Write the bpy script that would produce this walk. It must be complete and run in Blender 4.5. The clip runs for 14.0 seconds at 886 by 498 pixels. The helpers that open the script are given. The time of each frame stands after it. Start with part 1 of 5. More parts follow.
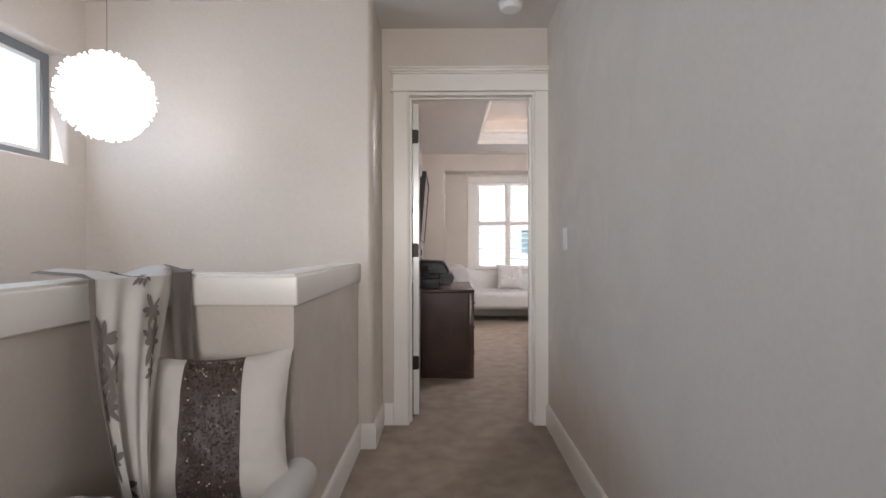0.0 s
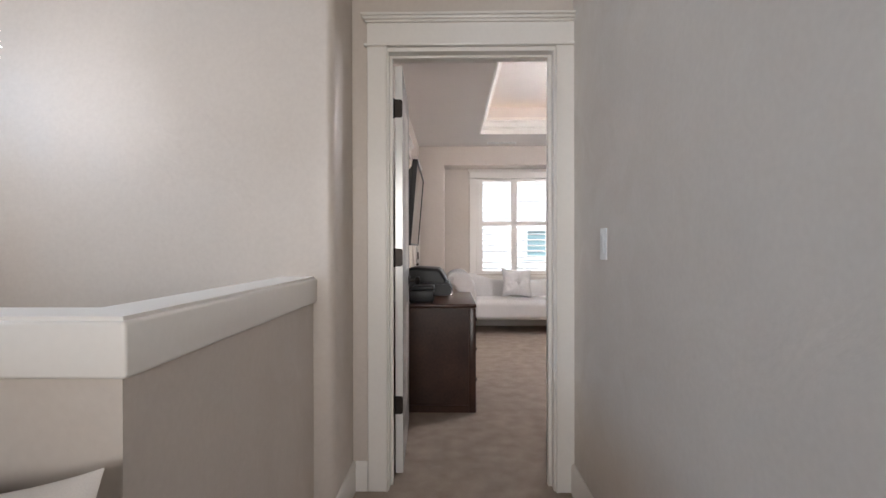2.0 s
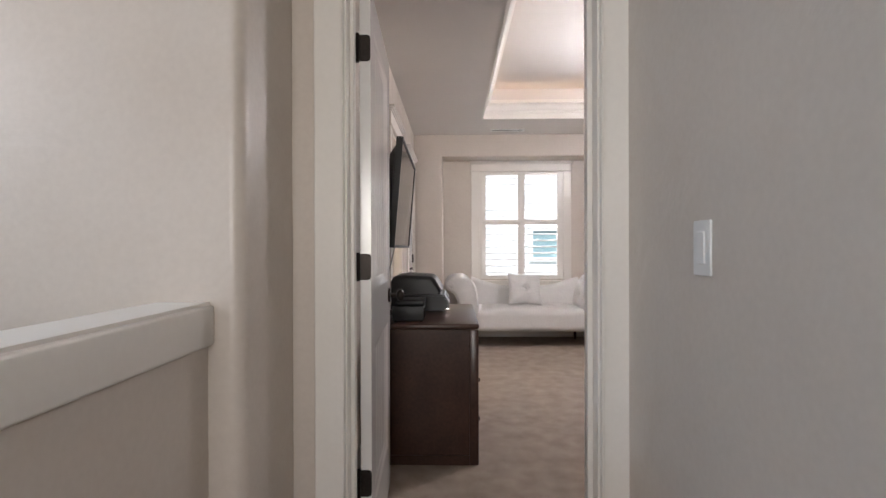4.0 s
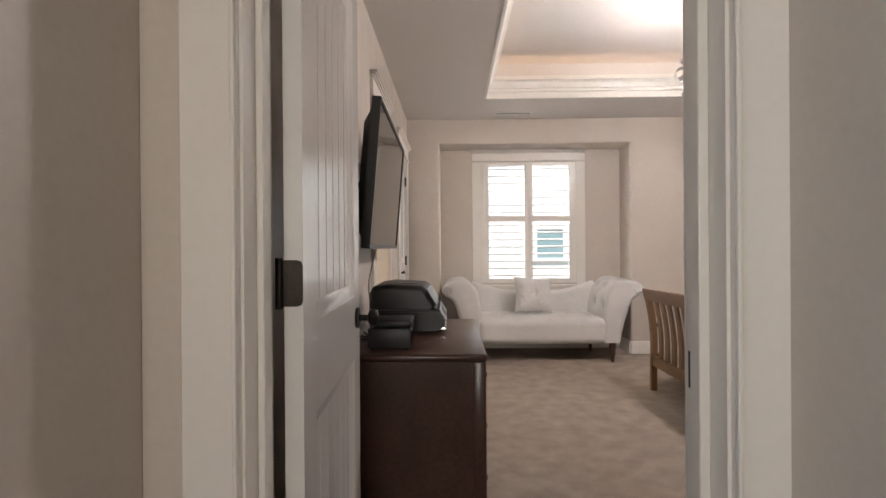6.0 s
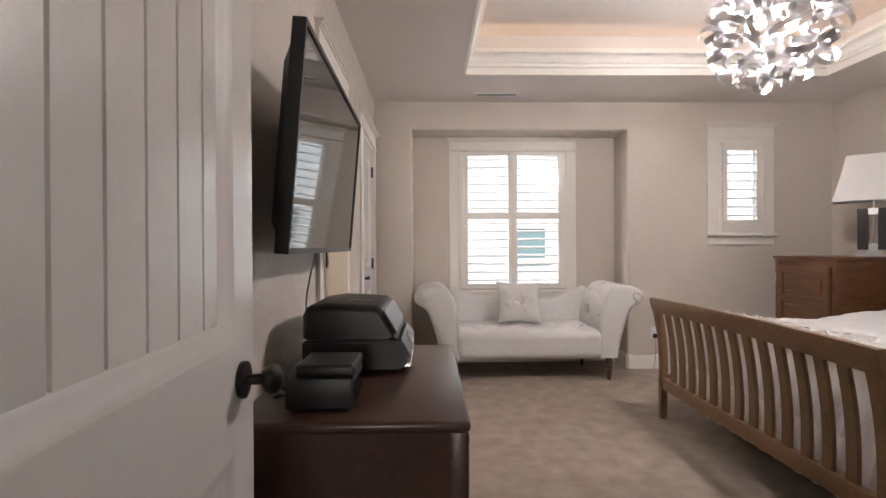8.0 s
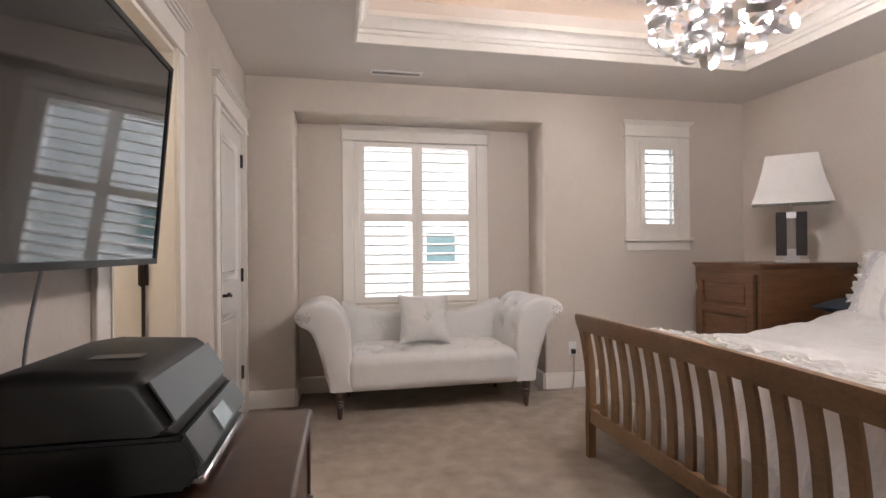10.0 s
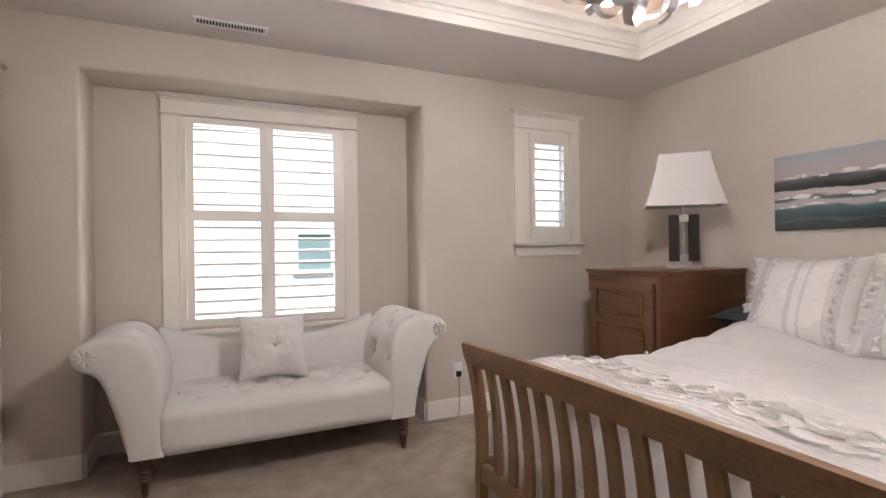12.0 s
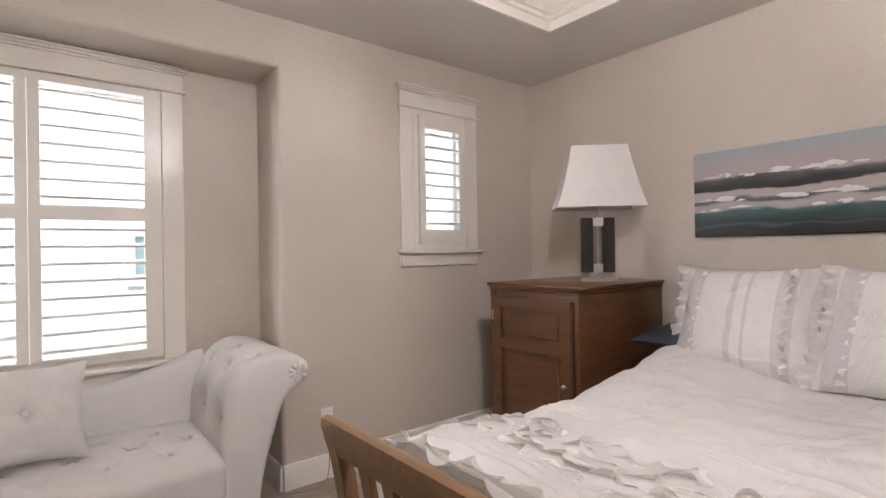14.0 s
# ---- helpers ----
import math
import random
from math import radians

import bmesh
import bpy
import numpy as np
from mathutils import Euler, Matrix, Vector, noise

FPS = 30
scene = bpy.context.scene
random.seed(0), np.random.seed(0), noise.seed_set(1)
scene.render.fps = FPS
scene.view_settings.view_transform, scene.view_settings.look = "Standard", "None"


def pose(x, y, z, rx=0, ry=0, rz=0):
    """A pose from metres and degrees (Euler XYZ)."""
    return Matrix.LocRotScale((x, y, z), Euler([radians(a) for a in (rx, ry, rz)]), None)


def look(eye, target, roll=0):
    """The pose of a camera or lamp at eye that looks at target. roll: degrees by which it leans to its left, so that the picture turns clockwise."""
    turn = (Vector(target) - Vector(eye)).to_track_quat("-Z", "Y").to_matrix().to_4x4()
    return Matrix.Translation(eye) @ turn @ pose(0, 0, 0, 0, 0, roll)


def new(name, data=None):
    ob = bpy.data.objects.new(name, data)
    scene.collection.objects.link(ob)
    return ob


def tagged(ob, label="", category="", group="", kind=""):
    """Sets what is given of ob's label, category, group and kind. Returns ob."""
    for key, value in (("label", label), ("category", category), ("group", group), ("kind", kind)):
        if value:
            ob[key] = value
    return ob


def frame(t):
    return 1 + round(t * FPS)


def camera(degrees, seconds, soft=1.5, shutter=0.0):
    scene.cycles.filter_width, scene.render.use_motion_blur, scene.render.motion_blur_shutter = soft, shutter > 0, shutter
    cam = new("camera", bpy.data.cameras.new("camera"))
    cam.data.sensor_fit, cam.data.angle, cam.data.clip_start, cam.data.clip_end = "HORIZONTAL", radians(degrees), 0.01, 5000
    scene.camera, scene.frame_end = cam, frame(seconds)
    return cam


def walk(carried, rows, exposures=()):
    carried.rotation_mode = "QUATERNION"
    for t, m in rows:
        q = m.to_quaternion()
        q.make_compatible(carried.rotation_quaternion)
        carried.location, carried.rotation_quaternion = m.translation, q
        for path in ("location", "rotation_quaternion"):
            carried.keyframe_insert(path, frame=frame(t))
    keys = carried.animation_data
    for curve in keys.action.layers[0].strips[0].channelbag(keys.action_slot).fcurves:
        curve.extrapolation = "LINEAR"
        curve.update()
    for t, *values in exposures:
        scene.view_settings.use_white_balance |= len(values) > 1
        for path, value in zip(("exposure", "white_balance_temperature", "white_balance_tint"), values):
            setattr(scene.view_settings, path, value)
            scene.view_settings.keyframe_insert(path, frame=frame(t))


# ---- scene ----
cam = camera(83.3, 14.0)
PATH = [
    (0, (0.021, 0.196, 1.098), (0.002, 2.195, 1.089), -0.1),
    (0.5, (0.029, 0.376, 1.101), (0.007, 2.376, 1.094), -0.1),
    (1, (0.042, 0.563, 1.109), (0.013, 2.563, 1.103), -0.0),
    (1.5, (0.058, 0.765, 1.118), (0.027, 2.764, 1.112), -0.1),
    (2, (0.073, 0.962, 1.125), (0.04, 2.961, 1.119), -0.1),
    (2.5, (0.084, 1.175, 1.136), (0.05, 3.175, 1.13), -0.0),
    (3, (0.092, 1.37, 1.139), (0.055, 3.369, 1.135), 0.0),
    (5.5, (0.127, 2.295, 1.138), (0.083, 4.294, 1.133), -0.4),
    (6, (0.118, 2.473, 1.141), (0.078, 4.472, 1.137), -0.4),
    (6.5, (0.108, 2.647, 1.143), (0.074, 4.647, 1.141), -0.4),
    (7, (0.109, 2.821, 1.133), (0.09, 4.82, 1.131), -0.3),
    (7.5, (0.126, 2.986, 1.147), (0.131, 4.986, 1.139), -0.3),
    (10, (0.324, 3.856, 1.169), (0.726, 5.815, 1.18), -0.5),
    (10.5, (0.404, 4.014, 1.18), (0.919, 5.946, 1.195), -0.7),
    (11, (0.47, 4.185, 1.201), (1.108, 6.08, 1.207), -0.8),
    (11.5, (0.545, 4.353, 1.213), (1.284, 6.212, 1.216), -0.8),
    (12, (0.636, 4.52, 1.217), (1.473, 6.336, 1.223), -0.8),
    (12.5, (0.724, 4.699, 1.224), (1.688, 6.451, 1.232), -1.0),
    (13, (0.825, 4.865, 1.241), (1.909, 6.546, 1.246), -1.0),
    (13.5, (0.931, 5.049, 1.248), (2.112, 6.664, 1.255), -0.8),
    (14, (1.055, 5.21, 1.261), (2.292, 6.781, 1.268), -0.9),
]
walk(cam, [(t, look(eye, target, roll)) for t, eye, target, roll in PATH], [(0, 0.30, 5950, 13.5), (3.5, 0.30, 5950, 13.5), (5.5, 0.16, 6430, 13.0), (7.5, 0.14, 6330, 14.5), (14, 0.12, 6270, 14.0)])


# ---- world, sun and lamps ----
world = bpy.data.worlds.new("sky_world")
scene.world = world
world.use_nodes = True
wn = world.node_tree
sky = wn.nodes.new("ShaderNodeTexSky")
sky.sky_type = "NISHITA"
sky.sun_disc = False
sky.sun_elevation, sky.sun_rotation = radians(48), radians(165)
wn.links.new(sky.outputs[0], wn.nodes["Background"].inputs[0])
wn.nodes["Background"].inputs[1].default_value = 0.15
sun = new("sun", bpy.data.lights.new("sun", "SUN"))
sun.data.energy, sun.data.angle, sun.data.color = 5.0, radians(0.5), (1.0, 0.95, 0.88)
sun.rotation_euler = (radians(42), 0, radians(-15))


def area_lamp(name, m, w, h, power, colour):
    lamp = new(name, bpy.data.lights.new(name, "AREA"))
    lamp.data.shape, lamp.data.size, lamp.data.size_y = "RECTANGLE", w, h
    lamp.data.energy, lamp.data.color = power, colour
    lamp.matrix_world = m
    return lamp


def point_lamp(name, p, power, radius, colour):
    lamp = new(name, bpy.data.lights.new(name, "POINT"))
    lamp.data.energy, lamp.data.shadow_soft_size, lamp.data.color = power, radius, colour
    lamp.location = p
    return lamp


DAY = (0.78, 0.89, 1.0)
WARM = (1.0, 0.86, 0.72)
# area lamps outside the windows that stand in for the sky's light
area_lamp("window_light_alcove", look((0.98, 8.85, 2.75), (0.98, 8.1, 1.5)), 1.3, 0.7, 80, DAY)
area_lamp("sky_light_alcove_west", look((-0.55, 8.64, 1.5), (1.3, 8.1, 1.55)), 0.6, 1.3, 65, (0.97, 0.97, 1.0))
area_lamp("sky_light_alcove_east", look((2.40, 8.64, 1.5), (0.7, 8.1, 1.55)), 0.5, 1.3, 55, (0.97, 0.97, 1.0))
area_lamp("window_light_small", look((3.08, 8.45, 2.75), (3.08, 7.85, 1.8)), 0.5, 0.5, 16, DAY)
area_lamp("window_light_stair", look((-2.6, 2.0, 1.95), (-0.5, 1.8, 1.55)), 3.2, 1.2, 40, (0.60, 0.81, 1.0))
# added warm fill from the landing's unseen south end, no known window
area_lamp("window_light_landing", look((-0.1, -1.74, 1.55), (0.1, 3.0, 1.5)), 1.0, 1.1, 8.0, (1.0, 0.92, 0.80)).data.spread = radians(65)
# lamps that hang in the place
point_lamp("pendant_bulb", (-1.465, 2.36, 1.755), 0.5, 0.15, (0.92, 0.96, 1.0))
point_lamp("chandelier_glow", (1.905, 5.68, 2.28), 128, 0.08, (1.0, 0.94, 0.90))

point_lamp("side_room_bulb", (-1.15, 5.45, 2.30), 22, 0.06, (1.0, 0.86, 0.66))

# ---- materials ----


def mat(name, colour, rough=0.6, metal=0.0):
    m = bpy.data.materials.new(name)
    m.use_nodes = True
    b = m.node_tree.nodes["Principled BSDF"]
    b.inputs["Base Color"].default_value = (*colour, 1)
    b.inputs["Roughness"].default_value = rough
    b.inputs["Metallic"].default_value = metal
    return m


def textured(name, low, high, rough, scale=4.0, fine=180.0, bump=0.15, stretch=(1, 1, 1), metal=0.0, detail=5.0,
             mix=0.5, dist=0.002, vary=0.0):
    """A paint, cloth or wood: a broad noise and a fine one between two colours, with fine relief."""
    m = mat(name, low, rough, metal)
    t = m.node_tree
    b = t.nodes["Principled BSDF"]
    co = t.nodes.new("ShaderNodeTexCoord")
    mp = t.nodes.new("ShaderNodeMapping")
    mp.inputs["Scale"].default_value = stretch
    t.links.new(co.outputs["Object"], mp.inputs[0])
    n1, n2 = t.nodes.new("ShaderNodeTexNoise"), t.nodes.new("ShaderNodeTexNoise")
    n1.inputs["Scale"].default_value, n1.inputs["Detail"].default_value = scale, detail
    n2.inputs["Scale"].default_value, n2.inputs["Detail"].default_value = fine, 3.0
    for n in (n1, n2):
        t.links.new(mp.outputs[0], n.inputs["Vector"])
    add = t.nodes.new("ShaderNodeMix")
    add.inputs[0].default_value = mix
    t.links.new(n1.outputs[0], add.inputs[2])
    t.links.new(n2.outputs[0], add.inputs[3])
    fac = add.outputs[0]
    if vary:
        info = t.nodes.new("ShaderNodeObjectInfo")
        ma = t.nodes.new("ShaderNodeMath")
        ma.operation = "MULTIPLY_ADD"
        ma.inputs[1].default_value = vary
        t.links.new(info.outputs["Random"], ma.inputs[0])
        t.links.new(fac, ma.inputs[2])
        fac = ma.outputs[0]
    ramp = t.nodes.new("ShaderNodeValToRGB")
    ramp.color_ramp.elements[0].position, ramp.color_ramp.elements[1].position = 0.3, 0.7
    ramp.color_ramp.elements[0].color, ramp.color_ramp.elements[1].color = (*low, 1), (*high, 1)
    t.links.new(fac, ramp.inputs[0])
    t.links.new(ramp.outputs[0], b.inputs["Base Color"])
    bp = t.nodes.new("ShaderNodeBump")
    bp.inputs["Strength"].default_value, bp.inputs["Distance"].default_value = bump, dist
    t.links.new(n2.outputs[0], bp.inputs["Height"])
    t.links.new(bp.outputs[0], b.inputs["Normal"])
    return m


def wrinkled(m, scale, depth, stretch=(1, 1, 1), seed=0.0):
    """Adds soft creases to a cloth, under its fine weave."""
    t = m.node_tree
    b = t.nodes["Principled BSDF"]
    weave = b.inputs["Normal"].links[0].from_node
    co = t.nodes.new("ShaderNodeTexCoord")
    mp = t.nodes.new("ShaderNodeMapping")
    mp.inputs["Scale"].default_value = stretch
    mp.inputs["Location"].default_value = (seed, seed, seed)
    nz = t.nodes.new("ShaderNodeTexNoise")
    nz.inputs["Scale"].default_value, nz.inputs["Detail"].default_value, nz.inputs["Distortion"].default_value = scale, 4.0, 1.2
    ab = t.nodes.new("ShaderNodeMath")
    ab.operation = "PINGPONG"
    ab.inputs[1].default_value = 0.5
    bp = t.nodes.new("ShaderNodeBump")
    bp.inputs["Strength"].default_value, bp.inputs["Distance"].default_value = 0.7, depth
    t.links.new(co.outputs["Object"], mp.inputs[0])
    t.links.new(mp.outputs[0], nz.inputs["Vector"])
    t.links.new(nz.outputs[0], ab.inputs[0])
    t.links.new(ab.outputs[0], bp.inputs["Height"])
    t.links.new(bp.outputs[0], weave.inputs["Normal"])
    return m


def emitter(name, colour, strength):
    m = mat(name, colour, 0.5)
    b = m.node_tree.nodes["Principled BSDF"]
    b.inputs["Emission Color"].default_value = (*colour, 1)
    b.inputs["Emission Strength"].default_value = strength
    return m


def glass(name, tint=(1, 1, 1), rough=0.0):
    m = mat(name, tint, rough)
    b = m.node_tree.nodes["Principled BSDF"]
    b.inputs["Transmission Weight"].default_value = 1.0
    b.inputs["IOR"].default_value = 1.45
    return m


PAINT = textured("greige_wall_paint", (0.59, 0.522, 0.456), (0.645, 0.577, 0.507), 0.48, 2.5, 60, 0.16, dist=0.0015)
# satin sheen that changes with the trowel marks of the wall finish
pt = PAINT.node_tree
pn = pt.nodes.new("ShaderNodeTexNoise")
pn.inputs["Scale"].default_value, pn.inputs["Detail"].default_value, pn.inputs["Distortion"].default_value = 4.5, 6.0, 1.2
pc = pt.nodes.new("ShaderNodeTexCoord")
pt.links.new(pc.outputs["Object"], pn.inputs["Vector"])
pr_range = pt.nodes.new("ShaderNodeMapRange")
pr_range.inputs[1].default_value, pr_range.inputs[2].default_value, pr_range.inputs[3].default_value, pr_range.inputs[4].default_value = 0.30, 0.70, 0.28, 0.56
pt.links.new(pn.outputs[0], pr_range.inputs[0])
trowel = pt.nodes.new("ShaderNodeBump")
trowel.inputs["Strength"].default_value, trowel.inputs["Distance"].default_value = 0.35, 0.012
pt.links.new(pn.outputs[0], trowel.inputs["Height"])
pt.links.new(trowel.outputs[0], pt.nodes["Principled BSDF"].inputs["Normal"].links[0].from_node.inputs["Normal"])
pt.links.new(pr_range.outputs[0], pt.nodes["Principled BSDF"].inputs["Roughness"])
CEIL = textured("ceiling_paint", (0.69, 0.65, 0.61), (0.73, 0.69, 0.65), 0.8, 3, 120, 0.15)
TRIM = textured("white_trim_enamel", (0.80, 0.76, 0.70), (0.84, 0.80, 0.74), 0.28, 5, 60, 0.03)
DOORWHITE = textured("white_door_enamel", (0.77, 0.745, 0.71), (0.81, 0.785, 0.75), 0.2, 5, 60, 0.03)
DOORWHITE.node_tree.nodes["Principled BSDF"].inputs["Specular IOR Level"].default_value = 0.9
CARPET = textured("beige_carpet", (0.27, 0.217, 0.17), (0.485, 0.40, 0.33), 0.95, 8.5, 190, 1.0, dist=0.007, mix=0.44, detail=10.0)
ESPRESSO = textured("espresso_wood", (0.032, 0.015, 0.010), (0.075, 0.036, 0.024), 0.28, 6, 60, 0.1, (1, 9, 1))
CHERRY = textured("cherry_wood", (0.062, 0.026, 0.011), (0.168, 0.074, 0.030), 0.30, 5, 40, 0.08, (1, 1, 6))
OAK = textured("brown_oak_wood", (0.16, 0.090, 0.043), (0.275, 0.158, 0.078), 0.38, 5, 50, 0.1, (6, 1, 1))
LINEN = textured("white_linen", (0.65, 0.63, 0.61), (0.72, 0.70, 0.68), 0.85, 8, 700, 0.35, dist=0.0015)
BEDDING = textured("white_cotton", (0.63, 0.606, 0.59), (0.69, 0.666, 0.65), 0.9, 9, 300, 0.3, dist=0.002)
NICKEL = textured("satin_nickel", (0.56, 0.55, 0.54), (0.64, 0.63, 0.62), 0.36, 20, 200, 0.05, metal=0.85)
wrinkled(BEDDING, 3.5, 0.035, (1, 1.5, 1))
wrinkled(LINEN, 6.0, 0.010)
BRONZE = textured("dark_bronze", (0.018, 0.014, 0.012), (0.035, 0.027, 0.022), 0.42, 20, 120, 0.05, metal=0.7)
BLACK = textured("black_plastic", (0.007, 0.007, 0.007), (0.012, 0.012, 0.012), 0.45, 10, 300, 0.08)
GREYPLASTIC = textured("grey_plastic", (0.055, 0.057, 0.06), (0.075, 0.078, 0.08), 0.35, 10, 300, 0.05)
SCREEN = mat("dark_screen", (0.006, 0.006, 0.007), 0.05)
SCREEN.node_tree.nodes["Principled BSDF"].inputs["IOR"].default_value = 1.6
SCREEN.node_tree.nodes["Principled BSDF"].inputs["Specular IOR Level"].default_value = 0.7
CHROME = mat("chrome", (0.75, 0.75, 0.76), 0.12, 1.0)
STEEL = textured("brushed_aluminium", (0.55, 0.55, 0.56), (0.72, 0.72, 0.73), 0.28, 6, 200, 0.05, (1, 1, 12), metal=1.0)
VINYL = mat("window_vinyl", (0.18, 0.19, 0.20), 0.4)
PLATE = mat("white_plate_plastic", (0.80, 0.79, 0.77), 0.35)
PANE = glass("window_glass")
# near-black that puts the shade of gaps and under the bed into colour
DARKGAP = mat("dark_gap_fill", (0.02, 0.016, 0.013), 0.8)

# ---- mesh helpers ----


def box(bm, x0, y0, z0, x1, y1, z1, bevel=0.0, seg=1):
    r = bmesh.ops.create_cube(bm, size=1.0)
    vs = r["verts"]
    for v in vs:
        v.co = Vector(((x0 + x1) / 2 + v.co.x * (x1 - x0), (y0 + y1) / 2 + v.co.y * (y1 - y0), (z0 + z1) / 2 + v.co.z * (z1 - z0)))
    if bevel > 0:
        es = list({e for v in vs for e in v.link_edges})
        bmesh.ops.bevel(bm, geom=es, offset=bevel, segments=seg, affect="EDGES", profile=0.5)
    return bm


def boxes(*args, bevel=0.0, seg=1):
    bm = bmesh.new()
    for a in args:
        box(bm, *a, bevel=bevel, seg=seg)
    return bm


def cyl(bm, p, q, r0, r1=None, n=16):
    """A round bar from p to q."""
    p, q = Vector(p), Vector(q)
    r = bmesh.ops.create_cone(bm, cap_ends=True, segments=n, radius1=r0, radius2=r0 if r1 is None else r1, depth=(q - p).length)
    m = Matrix.Translation((p + q) / 2) @ (q - p).to_track_quat("Z", "Y").to_matrix().to_4x4()
    bmesh.ops.transform(bm, matrix=m, verts=r["verts"])
    return bm


def lathe(bm, profile, centre=(0, 0, 0), n=20):
    """Turn a profile of (radius, z) round a vertical axis."""
    cx, cy, cz = centre
    rings = [[bm.verts.new((cx + r * math.cos(2 * math.pi * i / n), cy + r * math.sin(2 * math.pi * i / n), cz + z)) for i in range(n)] for r, z in profile]
    for a, b in zip(rings, rings[1:]):
        for i in range(n):
            bm.faces.new((a[i], a[(i + 1) % n], b[(i + 1) % n], b[i]))
    bm.faces.new(rings[0][::-1])
    bm.faces.new(rings[-1])
    return bm


def prism(bm, outline, axis, a, b):
    """Extrude an outline of 2D points along an axis from a to b. axis x: points are (y, z); y: (x, z); z: (x, y)."""
    def put(p, t):
        return {"x": (t, p[0], p[1]), "y": (p[0], t, p[1]), "z": (p[0], p[1], t)}[axis]
    lo, hi = [bm.verts.new(put(p, a)) for p in outline], [bm.verts.new(put(p, b)) for p in outline]
    n = len(outline)
    for i in range(n):
        bm.faces.new((lo[i], lo[(i + 1) % n], hi[(i + 1) % n], hi[i]))
    bm.faces.new(lo[::-1])
    bm.faces.new(hi)
    bmesh.ops.recalc_face_normals(bm, faces=bm.faces[:])
    return bm


def smooth(ob, angle=40):
    me = ob.data
    for p in me.polygons:
        p.use_smooth = True
    bm = bmesh.new()
    bm.from_mesh(me)
    lim = radians(angle)
    for e in bm.edges:
        if len(e.link_faces) == 2 and e.calc_face_angle(0) > lim:
            e.smooth = False
    bm.to_mesh(me)
    bm.free()
    return ob


def mesh(name, bm, material, soft=True):
    me = bpy.data.meshes.new(name)
    bmesh.ops.recalc_face_normals(bm, faces=bm.faces[:])
    bm.to_mesh(me)
    bm.free()
    me.materials.append(material)
    ob = new(name, me)
    return smooth(ob) if soft else ob


def part(name, bm, material, parent, label="", soft=True):
    ob = mesh(name, bm, material, soft)
    ob.parent = parent
    if label:
        tagged(ob, label)
    return ob


def thing(name, label, category, at=(0, 0, 0), turn=0, group=""):
    ob = new(name)
    ob.matrix_basis = pose(*at, 0, 0, turn)
    return tagged(ob, label, category, group)


def structure(name, bm, material, label, soft=True):
    return tagged(mesh(name, bm, material, soft), label, kind="structure")


def wall_grid(axis, a, b, us, zs, holes, bevel=None, radius=0.02):
    """A wall with openings: us, zs are the cuts along it and up, holes are (u0, u1, z0, z1). axis x: it runs along x, from y=a to b."""
    us, zs = sorted(set(us)), sorted(set(zs))
    bm = bmesh.new()
    vs = {}

    def vert(i, j, s):
        k = (i, j, s)
        if k not in vs:
            t = (a, b)[s]
            vs[k] = bm.verts.new((us[i], t, zs[j]) if axis == "x" else (t, us[i], zs[j]))
        return vs[k]

    def solid(i, j):
        if not (0 <= i < len(us) - 1 and 0 <= j < len(zs) - 1):
            return False
        u, z = (us[i] + us[i + 1]) / 2, (zs[j] + zs[j + 1]) / 2
        return not any(h[0] < u < h[1] and h[2] < z < h[3] for h in holes)

    for i in range(len(us) - 1):
        for j in range(len(zs) - 1):
            if not solid(i, j):
                continue
            for s in (0, 1):
                bm.faces.new([vert(i, j, s), vert(i + 1, j, s), vert(i + 1, j + 1, s), vert(i, j + 1, s)])
            if not solid(i - 1, j):
                bm.faces.new([vert(i, j, 0), vert(i, j + 1, 0), vert(i, j + 1, 1), vert(i, j, 1)])
            if not solid(i + 1, j):
                bm.faces.new([vert(i + 1, j, 0), vert(i + 1, j + 1, 0), vert(i + 1, j + 1, 1), vert(i + 1, j, 1)])
            if not solid(i, j - 1):
                bm.faces.new([vert(i, j, 0), vert(i + 1, j, 0), vert(i + 1, j, 1), vert(i, j, 1)])
            if not solid(i, j + 1):
                bm.faces.new([vert(i, j + 1, 0), vert(i + 1, j + 1, 0), vert(i + 1, j + 1, 1), vert(i, j + 1, 1)])
    bmesh.ops.recalc_face_normals(bm, faces=bm.faces[:])
    if bevel:
        es = [e for e in bm.edges if len(e.link_faces) == 2 and e.calc_face_angle(0) > 1 and bevel(*((e.verts[0].co + e.verts[1].co) / 2))]
        bmesh.ops.bevel(bm, geom=es, offset=radius, segments=4, affect="EDGES", profile=0.5)
    return bm


# ---- the large structure ----
HC, RC = 2.44, 2.515          # ceilings of the landing and of the bedroom
XL, XR, YN, YF = -0.37, 3.985, 3.40, 7.82   # bedroom faces
AX0, AX1, AZ, AY = -0.020, 2.008, 2.252, 8.155  # alcove
DX0, DX1, DZ = -0.216, 0.546, 2.03  # opening between landing and bedroom
TX0, TX1, TY0, TY1 = 0.43, 3.325, 4.37, 7.07  # raised tray of the ceiling

floor_landing = structure("floor_landing", boxes((-1.02, -1.7, -0.12, 0.78, 1.87, 0), (-0.6, 1.87, -0.12, 0.78, 3.33, 0)), CARPET, "mottled beige cut-pile carpet on the landing")
floor_bedroom = structure("floor_bedroom", boxes((-0.62, 3.33, -0.12, 4.12, 8.30, 0)), CARPET, "mottled beige cut-pile carpet in the bedroom")
structure("floor_stair_foot", boxes((-2.3, -1.84, -2.92, -0.5, 3.4, -2.8)), CARPET, "beige carpet at the foot of the stairwell")

